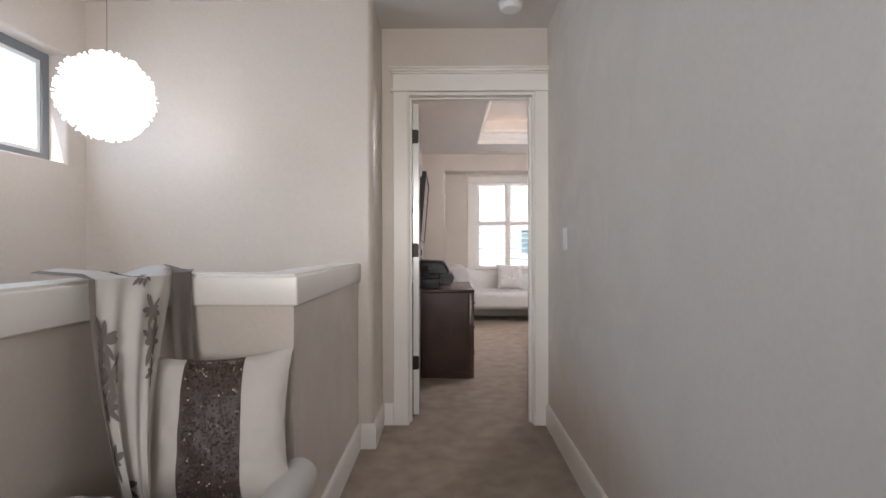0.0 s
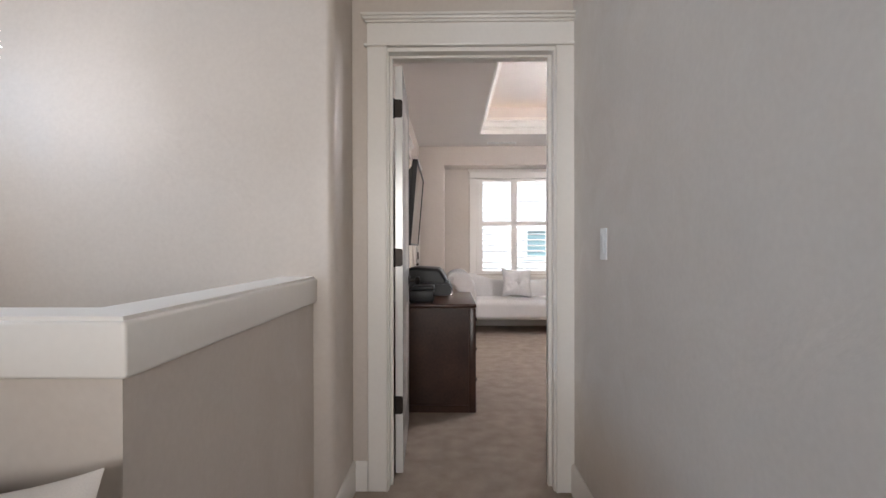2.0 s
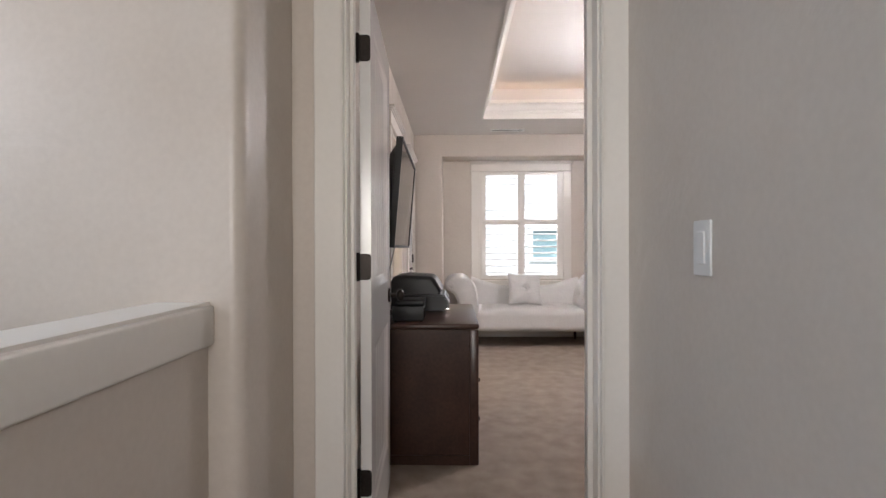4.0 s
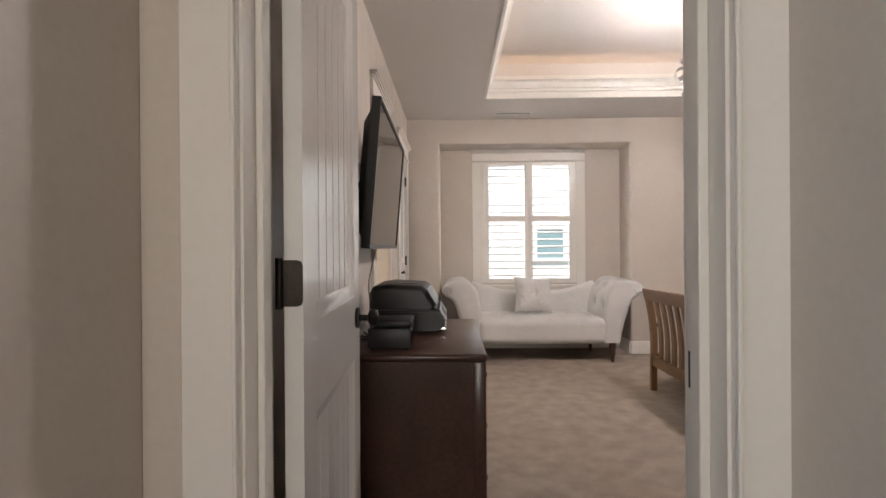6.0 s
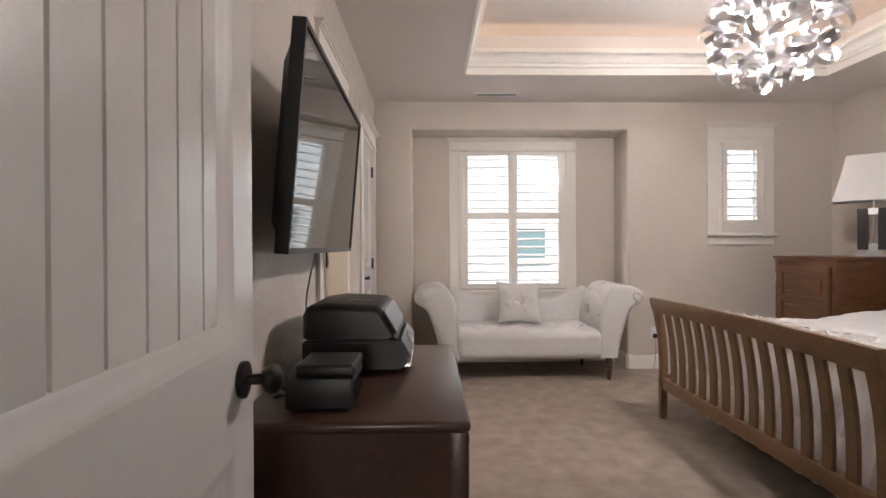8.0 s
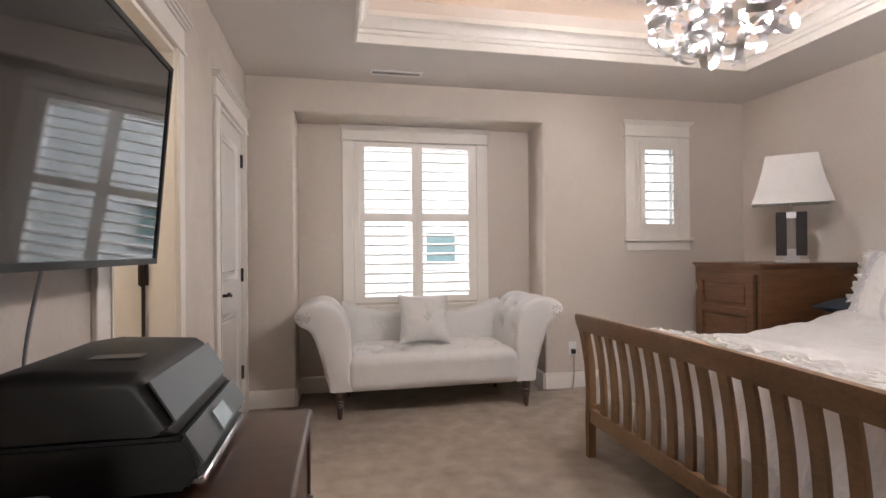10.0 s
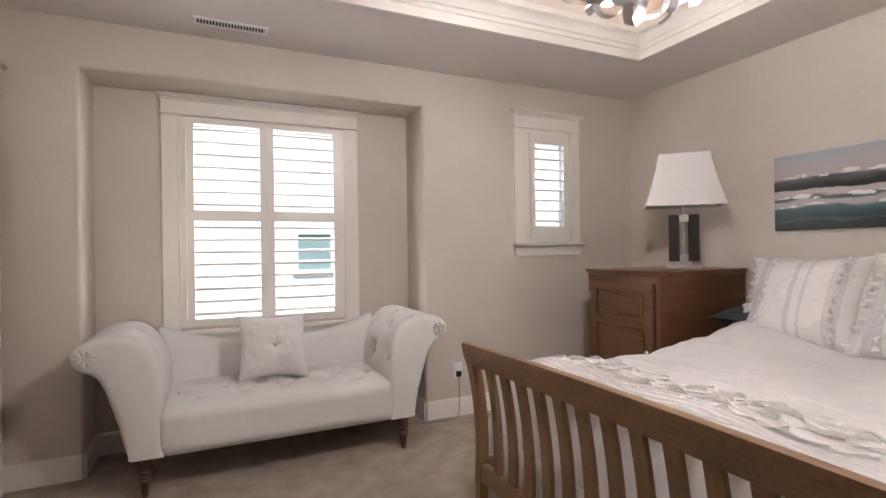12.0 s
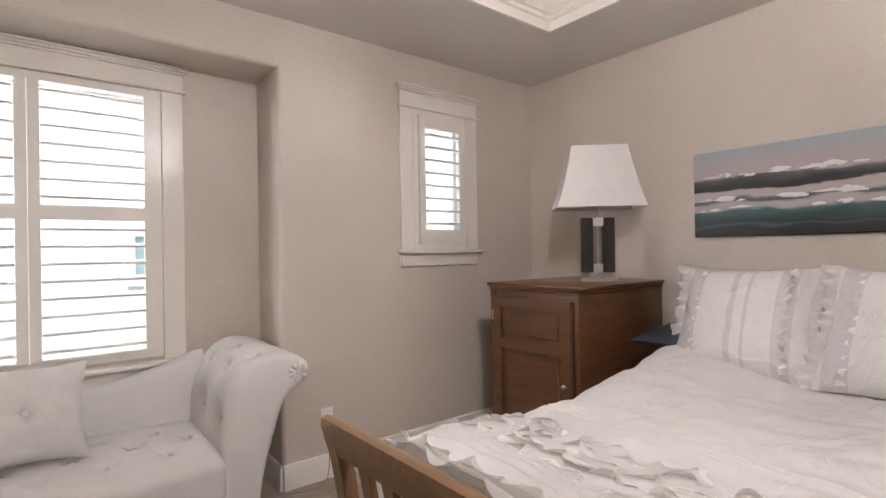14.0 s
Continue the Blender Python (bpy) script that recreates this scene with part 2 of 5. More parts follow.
structure("wall_landing_east", boxes((0.635, -1.7, 0, 0.78, 3.265, HC)), PAINT, "greige painted wall beside the landing")
# the opening is made up, to house the landing's fill lamp
structure("wall_landing_south", wall_grid("x", -1.84, -1.7, [-2.3, -0.65, 0.45, 0.78], [-2.8, 0.95, 2.1, HC], [(-0.65, 0.45, 0.95, 2.1)]), PAINT, "greige painted wall closing the landing, with an added unseen opening for the fill lamp")
bm = boxes((-2.1, 2.905, -2.8, -0.385, YN - 0.002, HC))
es = [e for e in bm.edges if abs(e.verts[0].co.x + 0.385) < 1e-4 and abs(e.verts[1].co.x + 0.385) < 1e-4 and abs(e.verts[0].co.y - 2.905) < 1e-4 and abs(e.verts[1].co.y - 2.905) < 1e-4]
bmesh.ops.bevel(bm, geom=es, offset=0.035, segments=6, affect="EDGES", profile=0.5)
structure("wall_stair_north", bm, PAINT, "greige painted stairwell wall with a rounded corner")
structure("wall_stair_west", wall_grid("y", -2.10, -1.96, [-1.7, 0.3, 2.775, 2.905], [-2.8, 1.535, 2.10, HC], [(0.3, 2.775, 1.535, 2.10)],
          lambda x, y, z: x > -1.97 and 0.25 < y < 2.8 and 1.5 < z < 2.15, 0.015), PAINT, "greige painted stairwell wall with a high window opening")
structure("wall_door", wall_grid("x", 3.265, YN, [-0.384, DX0 - 0.02, DX1 + 0.02, 4.12], [0, DZ + 0.02, RC + 0.3], [(DX0 - 0.02, DX1 + 0.02, -1, DZ + 0.02)]),
          PAINT, "greige painted wall with the bedroom doorway")
structure("ceiling_landing", boxes((-2.1, -1.84, HC, 0.78, 3.265, HC + 0.1)), CEIL, "off-white flat landing ceiling")

BY0, BY1, CY0, CY1 = 5.53, 6.16, 6.93, 7.68   # the two doors in the west wall
structure("wall_bedroom_west", wall_grid("y", XL - 0.14, XL, [YN, BY0 - 0.02, BY1 + 0.02, CY0 - 0.02, CY1 + 0.02, YF], [0, DZ + 0.02, RC], [(BY0 - 0.02, BY1 + 0.02, -1, DZ + 0.02), (CY0 - 0.02, CY1 + 0.02, -1, DZ + 0.02)]),
          PAINT, "greige painted bedroom wall with two closed doors")
# side room behind the open door
structure("floor_side_room", boxes((-2.0, 4.9, -0.12, -0.62, 6.7, 0)), CARPET, "beige carpet in the side room")
structure("wall_side_room", boxes((-2.1, 4.9, 0, -2.0, 6.7, RC), (-2.1, 4.8, 0, -0.51, 4.9, RC), (-2.1, 6.7, 0, -0.51, 6.8, RC)), PAINT, "greige painted walls of the side room")
structure("ceiling_side_room", boxes((-2.1, 4.8, RC, -0.51, 6.8, RC + 0.1)), CEIL, "off-white ceiling of the side room")

structure("wall_bedroom_north", wall_grid("x", YF, YF + 0.13, [-0.51, AX0, AX1, 2.87, 3.31, 4.12], [0, 1.27, 2.17, AZ, RC],
          [(AX0, AX1, -1, AZ), (2.87, 3.31, 1.27, 2.17)], lambda x, y, z: y < YF + 0.01 and AX0 - 0.01 < x < AX1 + 0.01 and 0.01 < z < AZ + 0.01, 0.022), PAINT,
          "greige painted bedroom wall with an alcove and a small window")
WX0, WX1, WZ0, WZ1 = 0.444, 1.511, 0.74, 2.11   # alcove window opening
structure("wall_alcove", wall_grid("x", AY, AY + 0.14, [AX0 - 0.14, WX0, WX1, AX1 + 0.14], [0, WZ0, WZ1, AZ + 0.1], [(WX0, WX1, WZ0, WZ1)]), PAINT, "greige painted back wall of the window alcove")
structure("wall_alcove_west", boxes((AX0 - 0.14, YF + 0.13, 0, AX0, AY, AZ)), PAINT, "greige painted alcove cheek")
structure("wall_alcove_east", boxes((AX1, YF + 0.13, 0, AX1 + 0.14, AY, AZ)), PAINT, "greige painted alcove cheek")
structure("ceiling_alcove", boxes((AX0 - 0.14, YF + 0.13, AZ, AX1 + 0.14, AY, AZ + 0.1)), PAINT, "greige painted alcove soffit")
structure("wall_bedroom_east", boxes((XR, YN, 0, XR + 0.135, YF, RC)), PAINT, "greige painted wall behind the bed head")


def slab_with_hole(x0, y0, x1, y1, hx0, hy0, hx1, hy1, z0, z1):
    bm = wall_grid("x", 0, 1, [x0, hx0, hx1, x1], [y0, hy0, hy1, y1], [(hx0, hx1, hy0, hy1)])
    for v in bm.verts:
        v.co = Vector((v.co.x, v.co.z, z0 if v.co.y < 0.5 else z1))
    bmesh.ops.recalc_face_normals(bm, faces=bm.faces[:])
    return bm


structure("ceiling_bedroom", slab_with_hole(XL - 0.14, YN, XR + 0.135, YF + 0.13, TX0, TY0, TX1, TY1, RC, RC + 0.02), CEIL, "off-white bedroom ceiling with a raised tray")
SB = 0.10  # depth of the light cove behind the moulding
bm = slab_with_hole(TX0 - SB - 0.05, TY0 - SB - 0.05, TX1 + SB + 0.05, TY1 + SB + 0.05, TX0 - SB, TY0 - SB, TX1 + SB, TY1 + SB, RC + 0.02, 2.86)
structure("ceiling_tray_sides", bm, CEIL, "off-white sides of the ceiling tray")
structure("ceiling_tray", boxes((TX0 - 0.2, TY0 - 0.2, 2.86, TX1 + 0.2, TY1 + 0.2, 2.90)), CEIL, "off-white raised tray ceiling")


def ring_loft(profile, x0, y0, x1, y1, closed=True):
    """A moulding round a rectangle: profile points are (outward step, z), mitred at the corners."""
    bm = bmesh.new()
    rings = [[bm.verts.new(p) for p in ((x0 - e, y0 - e, z), (x1 + e, y0 - e, z), (x1 + e, y1 + e, z), (x0 - e, y1 + e, z))] for e, z in profile]
    pairs = list(zip(rings, rings[1:])) + ([(rings[-1], rings[0])] if closed else [])
    for a, b in pairs:
        for i in range(4):
            bm.faces.new((a[i], a[(i + 1) % 4], b[(i + 1) % 4], b[i]))
    return bm


structure("trim_tray_crown", ring_loft([(0.014, 2.511), (-0.004, 2.511), (-0.004, 2.565), (-0.014, 2.572), (-0.014, 2.595), (-0.026, 2.602), (-0.034, 2.625), (-0.056, 2.652), (-0.072, 2.660),
          (-0.072, 2.695), (-0.03, 2.695), (0.004, 2.62), (0.014, 2.57)], TX0, TY0, TX1, TY1), TRIM, "cream stepped crown moulding round the ceiling tray")
ROPE = emitter("warm_rope_light", (1.0, 0.72, 0.50), 5.5)
rope = mesh("rope_light", ring_loft([(0.045, 2.55), (0.06, 2.55), (0.06, 2.565), (0.045, 2.565)], TX0, TY0, TX1, TY1), ROPE)
tagged(rope, "warm glowing rope light lying in the ceiling cove", "rope light")

# ---- trim ----
BASE_PROFILE = [(0, 0), (0.015, 0), (0.015, 0.115), (0.011, 0.128), (0.006, 0.135), (0, 0.135)]


def baseboard(x0, y0, x1, y1, nx, ny):
    """A baseboard from one floor point to the other on a wall whose face looks along (nx, ny)."""
    bm = bmesh.new()
    rows = [[bm.verts.new((x + nx * d, y + ny * d, z)) for d, z in BASE_PROFILE] for x, y in ((x0, y0), (x1, y1))]
    n = len(BASE_PROFILE)
    for i in range(n):
        bm.faces.new((rows[0][i], rows[1][i], rows[1][(i + 1) % n], rows[0][(i + 1) % n]))
    bm.faces.new(rows[0])
    bm.faces.new(rows[1][::-1])
    structure("baseboard", bm, TRIM, "cream painted wooden baseboard")


A_FACE, B_FACE, C_FACE = -0.468, 1.772, -0.90
baseboard(0.635, -1.7, 0.635, 3.247, -1, 0)
baseboard(A_FACE, B_FACE + 0.015, A_FACE, 2.905, 1, 0)
baseboard(C_FACE, B_FACE, A_FACE + 0.015, B_FACE, 0, -1)
baseboard(C_FACE, -1.7, C_FACE, B_FACE - 0.015, 1, 0)
baseboard(A_FACE + 0.015, 2.905, -0.385, 2.905, 0, -1)
baseboard(-0.385, 2.89, -0.385, 3.265, 1, 0)
baseboard(-0.37, 3.265, -0.315, 3.265, 0, -1)
baseboard(XL, YN, XL, BY0 - 0.095, 1, 0)
baseboard(XL, BY1 + 0.095, XL, CY0 - 0.095, 1, 0)
baseboard(XL, YF, AX0 - 0.003, YF, 0, -1)
baseboard(AX0, YF, AX0, AY, 1, 0)
baseboard(AX0 + 0.015, AY, AX1 - 0.015, AY, 0, -1)
baseboard(AX1, YF, AX1, AY, -1, 0)
baseboard(AX1 + 0.003, YF, XR, YF, 0, -1)
baseboard(XR, YN, XR, YF - 0.015, -1, 0)
baseboard(DX1 + 0.1, YN, XR - 0.015, YN, 0, 1)


def local_to(kind, origin):
    """Frames for trim: u along the wall, d out of it. north: wall looks to -y. west: wall looks to +x. east: wall looks to +x, seen from outside."""
    ox, oy = origin
    rows = {"north": ((1, 0, 0, ox), (0, -1, 0, oy), (0, 0, 1, 0), (0, 0, 0, 1)), "west": ((0, 1, 0, ox), (1, 0, 0, oy), (0, 0, 1, 0), (0, 0, 0, 1)),
            "south": ((1, 0, 0, ox), (0, 1, 0, oy), (0, 0, 1, 0), (0, 0, 0, 1))}[kind]
    return Matrix(rows)


def casing(kind, origin, u0, u1, z0, z1, label, w=0.09, head=0.10, cut_right=False, cut_left=False, sill=False):
    """Craftsman casing: two legs, a bead, a frieze board and a stepped cap; a stool and an apron under a window."""
    bm = bmesh.new()
    r = 0.0 if cut_right else 0.014
    l = 0.0 if cut_left else 0.014
    for a, b in ((u0 - w, u0), (u1, u1 + w)):
        box(bm, a, 0, z0, b, 0.018, z1, 0.003)
        e = (b - 0.008, b) if a < u0 - w / 2 else (a, a + 0.008)
        box(bm, e[0], 0.018, z0, e[1], 0.024, z1, 0.002)
    a, b = u0 - w, u1 + w
    box(bm, a - l, 0, z1, b + r, 0.028, z1 + 0.014, 0.005, 2)
    box(bm, a, 0, z1 + 0.014, b, 0.02, z1 + 0.014 + head, 0.002)
    z = z1 + 0.014 + head
    box(bm, a - l * 0.6, 0, z, b + r * 0.6, 0.03, z + 0.012, 0.003)
    box(bm, a - l * 1.3, 0, z + 0.012, b + r * 1.3, 0.042, z + 0.026, 0.005, 2)
    box(bm, a - l * 1.8, 0, z + 0.026, b + r * 1.8, 0.05, z + 0.038, 0.003)
    if sill:
        box(bm, a - 0.016, 0, z0 - 0.024, b + 0.016, 0.055, z0, 0.004, 2)
        box(bm, a, 0, z0 - 0.105, b, 0.018, z0 - 0.024, 0.003)
    bmesh.ops.transform(bm, matrix=local_to(kind, origin), verts=bm.verts[:])
    return structure("trim_casing", bm, TRIM, label)


casing("north", (0, 3.265), DX0 - 0.005, DX1 + 0.006, 0, 2.05, "cream craftsman casing round the bedroom doorway", w=0.0915, head=0.092, cut_right=True)
casing("south", (0, YN), DX0 - 0.012, DX1 + 0.008, 0, 2.05, "cream casing on the bedroom side of the doorway", w=0.09)
casing("west", (XL, 0), BY0 - 0.005, BY1 + 0.005, 0, 2.05, "cream craftsman casing round a closed door")
casing("west", (XL, 0), CY0 - 0.005, CY1 + 0.005, 0, 2.05, "cream craftsman casing round the closet door")


def jamb(kind, origin, u0, u1, z1, depth, dark_left=None, t=0.019):
    """Jamb lining round an opening, d from 0 (face) to -depth."""
    bm = bmesh.new()
    box(bm, u0 - t, -depth if dark_left is None else -dark_left, 0, u0, 0.0, z1)
    box(bm, u1, -depth, 0, u1 + t, 0.0, z1)
    box(bm, u0 - t, -depth, z1, u1 + t, 0.0, z1 + t)
    if dark_left is not None:
        box(bm, u1 - 0.018, -dark_left, 0, u1, -dark_left + 0.035, z1, 0.002)
        box(bm, u0, -dark_left, 0, u0 + 0.013, -dark_left + 0.035, z1, 0.002)
        box(bm, u0 + 0.013, -dark_left, z1 - 0.012, u1 - 0.018, -dark_left + 0.035, z1, 0.002)
    bmesh.ops.transform(bm, matrix=local_to(kind, origin), verts=bm.verts[:])
    structure("trim_jamb", bm, TRIM, "cream painted door jamb lining")
    if dark_left is not None:
        # dark strip painted in for the shaded gap between jamb and door
        bm = boxes((u0 - t, -depth, 0, u0 - 0.012, -dark_left, z1))
        bmesh.ops.transform(bm, matrix=local_to(kind, origin), verts=bm.verts[:])
        structure("trim_jamb_rabbet", bm, DARKGAP, "dark brown strip standing in for the shaded gap in the door jamb rabbet")


jamb("north", (0, 3.262), DX0, DX1, DZ, 0.137, 0.085)
jamb("west", (XL + 0.003, 0), BY0, BY1, DZ, 0.14)
jamb("west", (XL + 0.003, 0), CY0, CY1, DZ, 0.14)

# half wall round the stairwell, with its thick white cap


def stair_outline(d, back):
    """Plan of the half wall; d: how far its faces stand out, back: its thickness."""
    a, b, c = A_FACE + d, B_FACE - d, C_FACE + d
    return [(c, -1.7), (c, b), (a, b), (a, 2.905), (a - back, 2.905), (a - back, b + back), (c - back, b + back), (c - back, -1.7)]


structure("wall_half", prism(bmesh.new(), stair_outline(0, 0.115), "z", -0.3, 0.914), PAINT, "greige painted half wall round the stairwell")
bm = prism(bmesh.new(), stair_outline(0.016, 0.147), "z", 0.912, 1.006)
bmesh.ops.bevel(bm, geom=[e for e in bm.edges if e.calc_face_angle(0) > 1], offset=0.007, segments=3, affect="EDGES", profile=0.5)
prism(bm, stair_outline(0.004, 0.123), "z", 1.0, 1.013)
structure("trim_half_wall_cap", bm, TRIM, "thick cream wooden cap on the half wall")


# ---- doors ----
def panel_door(name, w, h, label, planks):
    """A two-panel door leaf: y along its width from the hinges, x through it, seen face at x=0."""
    door = tagged(new(name), label, kind="structure")
    T, st = 0.036, 0.112
    z1, z2, z3, z4 = 0.22, 0.775, 0.985, h - 0.115
    bm = wall_grid("y", -T, 0, [0, st, w - st, w], [0, z1, z2, z3, z4, h], [(st, w - st, z1, z2), (st, w - st, z3, z4)],
                   lambda x, y, z: st - 0.001 < y < w - st + 0.001 and z1 - 0.001 < z < z4 + 0.001 and abs(z - (z2 + z3) / 2) > 0.06, 0.011)
    part("frame", bm, DOORWHITE, door)
    for a, b in ((z1, z2), (z3, z4)):
        bm = ring_loft([(0.012, 0.0035), (0.006, 0.003), (-0.004, -0.003), (-0.020, -0.006), (-0.030, -0.0105), (-0.034, -0.020), (0.012, -0.020)], st, a, w - st, b)
        for v in bm.verts:
            v.co = Vector((v.co.z - 0.004, v.co.x, v.co.y))
        part("panel_moulding", bm, DOORWHITE, door)
        if planks:
            n = 6
            pw = (w - 2 * st) / n
            for i in range(n):
                part("plank", boxes((-0.028, st + i * pw + 0.0006, a, -0.014, st + (i + 1) * pw - 0.0006, b), bevel=0.003), DOORWHITE, door, soft=False)
        else:
            part("panel", boxes((-0.030, st - 0.002, a - 0.002, -0.018, w - st + 0.002, b + 0.002)), DOORWHITE, door)
            part("raised_field", boxes((-0.020, st + 0.045, a + 0.045, -0.006, w - st - 0.045, b - 0.045), bevel=0.010), DOORWHITE, door)
    return door


def hinge(parent, y, z, m=None, plate=True):
    bm = bmesh.new()
    cyl(bm, (0, 0, -0.048), (0, 0, 0.048), 0.0065, n=10)
    if plate:
        box(bm, -0.034, -0.001, -0.045, 0.0, 0.0025, 0.045, 0.001)
    bmesh.ops.transform(bm, matrix=Matrix.Translation((0, y, z)) if m is None else m, verts=bm.verts[:])
    return part("hinge", bm, BRONZE, parent, "dark bronze hinge")


def rose_and_knob(parent, y, z, side=1):
    bm = bmesh.new()
    cyl(bm, (0, y, z), (side * 0.009, y, z), 0.033, n=24)
    cyl(bm, (side * 0.009, y, z), (side * 0.04, y, z), 0.010, n=14)
    r = bmesh.ops.create_uvsphere(bm, u_segments=20, v_segments=12, radius=0.028)
    bmesh.ops.transform(bm, matrix=Matrix.Translation((side * 0.055, y, z)) @ Matrix.Diagonal((0.7, 1, 1, 1)), verts=r["verts"])
    part("knob", bm, BRONZE, parent, "dark bronze door knob")


def lever(parent, y, z, turn=1):
    bm = bmesh.new()
    cyl(bm, (0, y, z), (0.010, y, z), 0.032, n=24)
    cyl(bm, (0.010, y, z), (0.048, y, z), 0.009, n=12)
    last = None
    for i in range(9):
        s = i / 8
        p = Vector((0.048 + 0.004 * math.sin(s * 3), y + turn * 0.105 * s, z + 0.010 * math.sin(s * 5.5)))
        if last is not None:
            cyl(bm, last, p, 0.009 - 0.003 * (s - 0.125), 0.009 - 0.003 * s, 10)
        last = p
    part("lever_handle", bm, BRONZE, parent, "dark bronze lever handle")


door_1 = panel_door("door_1", 0.722, 2.005, "white two-panel plank door standing open into the bedroom", True)
door_1.matrix_basis = pose(-0.1665, 3.412, 0.014, 0, 0, 2.4)
for z in (0.335, 1.062, 1.795):
    bm = bmesh.new()
    # leaf on the door's edge, seen from the landing, with rounded corners
    leaf = [(-0.046, -0.044), (-0.010, -0.044), (-0.003, -0.041), (0.0, -0.034), (0.0, 0.034), (-0.003, 0.041), (-0.010, 0.044), (-0.046, 0.044)]
    prism(bm, [(a, z + b) for a, b in leaf], "y", -0.004, 0.0)
    cyl(bm, (-0.044, -0.004, z - 0.048), (-0.044, -0.004, z + 0.048), 0.0075, n=12)
    part("hinge", bm, BRONZE, door_1, "dark bronze rounded hinge leaf")
rose_and_knob(door_1, 0.655, 0.905)
bm = boxes((-0.022, 0.7215, 0.87, -0.012, 0.7235, 0.94))
part("latch_plate", bm, BRONZE, door_1, "dark bronze latch plate")
structure("trim_strike_plate", boxes((DX1 - 0.003, 3.349, 0.885, DX1 + 0.003, 3.385, 0.952), bevel=0.001), BRONZE, "dark bronze strike plate in the jamb")

door_2 = panel_door("door_2", BY1 - BY0 - 0.006, 2.012, "white raised-panel door standing open into a side room", False)
door_2.matrix_basis = Matrix(((0, -1, 0, XL - 0.125), (-1, 0, 0, BY1 - 0.008), (0, 0, 1, 0.014), (0, 0, 0, 1)))
door_3 = panel_door("door_3", CY1 - CY0 - 0.006, 2.012, "white raised-panel closet door, closed", False)
door_3.matrix_basis = Matrix.Translation((XL - 0.012, CY1 - 0.003, 0.014)) @ Matrix.Diagonal((1, -1, 1, 1))
for z in (0.30, 1.07, 1.82):
    bm = boxes((-0.004, -0.028, z - 0.046, 0.004, 0.012, z + 0.046), bevel=0.003)
    cyl(bm, (0.004, -0.004, z - 0.05), (0.004, -0.004, z + 0.05), 0.008, n=10)
    part("hinge", bm, BRONZE, door_2, "dark bronze hinge")
structure("trim_door_seal", boxes((XL - 0.122, BY1 - 0.016, 0.02, XL - 0.112, BY1 - 0.001, DZ)), DARKGAP, "dark strip between the jamb and the open door")
for z in (0.30, 1.0, 1.82):
    bm = bmesh.new()
    cyl(bm, (0.008, 0.0, z - 0.048), (0.008, 0.0, z + 0.048), 0.008, n=10)
    box(bm, 0.0005, -0.002, z - 0.046, 0.006, 0.022, z + 0.046, 0.001)
    part("hinge", bm, BRONZE, door_3, "dark bronze hinge")
lever(door_3, CY1 - CY0 - 0.075, 0.905, -1)


# ---- windows with plantation shutters ----
def shutter_panel(parent, x0, x1, z0, z1, y, rails, stile, pitch, tilt):
    """One shutter leaf in a wall that runs along x; rails are (bottom, top) heights of louvred fields."""
    us = [x0, x0 + stile, x1 - stile, x1]
    zs = [z0, z1] + [v for r in rails for v in r]
    bm = wall_grid("x", y, y + 0.028, us, zs, [(x0 + stile, x1 - stile, a, b) for a, b in rails])
    leaf = part("shutter_panel", bm, TRIM, parent, soft=False)
    for a, b in rails:
        n = max(1, round((b - a) / pitch))
        for i in range(n):
            zc = a + (i + 0.5) * (b - a) / n
            bm = bmesh.new()
            prof = [(-0.043, 0), (-0.039, 0.0055), (0, 0.007), (0.039, 0.0055), (0.043, 0), (0.039, -0.0055), (0, -0.007), (-0.039, -0.0055)]
            c, s = math.cos(radians(tilt)), math.sin(radians(tilt))
            prism(bm, [(y + 0.014 + p * c - q * s, zc + p * s + q * c) for p, q in prof], "x", x0 + stile + 0.002, x1 - stile - 0.002)
            part("louver", bm, TRIM, leaf)
    return leaf


def shuttered_window(name, label, x0, x1, z0, z1, wall_y, leaves, tilt):
    win = tagged(new(name), label, kind="structure")
    f = 0.035
    part("window_frame", wall_grid("x", wall_y - 0.012, wall_y + 0.05, [x0, x0 + f, x1 - f, x1], [z0, z0 + f, z1 - f, z1], [(x0 + f, x1 - f, z0 + f, z1 - f)]), TRIM, win, soft=False)
    part("sash", wall_grid("x", wall_y + 0.075, wall_y + 0.115, [x0, x0 + 0.045, x1 - 0.045, x1], [z0, z0 + 0.045, z1 - 0.045, z1], [(x0 + 0.045, x1 - 0.045, z0 + 0.045, z1 - 0.045)]), PLATE, win, soft=False)
    pane = part("pane", boxes((x0 + 0.04, wall_y + 0.093, z0 + 0.04, x1 - 0.04, wall_y + 0.097, z1 - 0.04)), PANE, win, soft=False)
    pane.visible_shadow = False
    for a, b, st, rails in leaves:
        shutter_panel(win, a, b, z0 + f + 0.002, z1 - f - 0.002, wall_y - 0.034, rails, st, 0.079, tilt)
    return win


FIELDS = [(0.79, 1.432), (1.50, 2.068)]
XM = 0.975
shuttered_window("window_1", "white plantation shutters, louvers open, in the alcove window", WX0, WX1, WZ0, WZ1, AY - 0.002,
                 [(WX0 + 0.037, XM - 0.001, 0.044, FIELDS), (XM + 0.001, WX1 - 0.037, 0.044, FIELDS)], 8)
casing("north", (0, AY), WX0 - 0.0, WX1 + 0.0, 0.72, 2.115, "cream craftsman casing round the alcove window", w=0.104, head=0.081, sill=True)
shuttered_window("window_2", "small white shuttered window with open louvers", 2.87, 3.31, 1.27, 2.17, YF - 0.002, [(2.907, 3.273, 0.042, [(1.40, 2.055)])], 8)
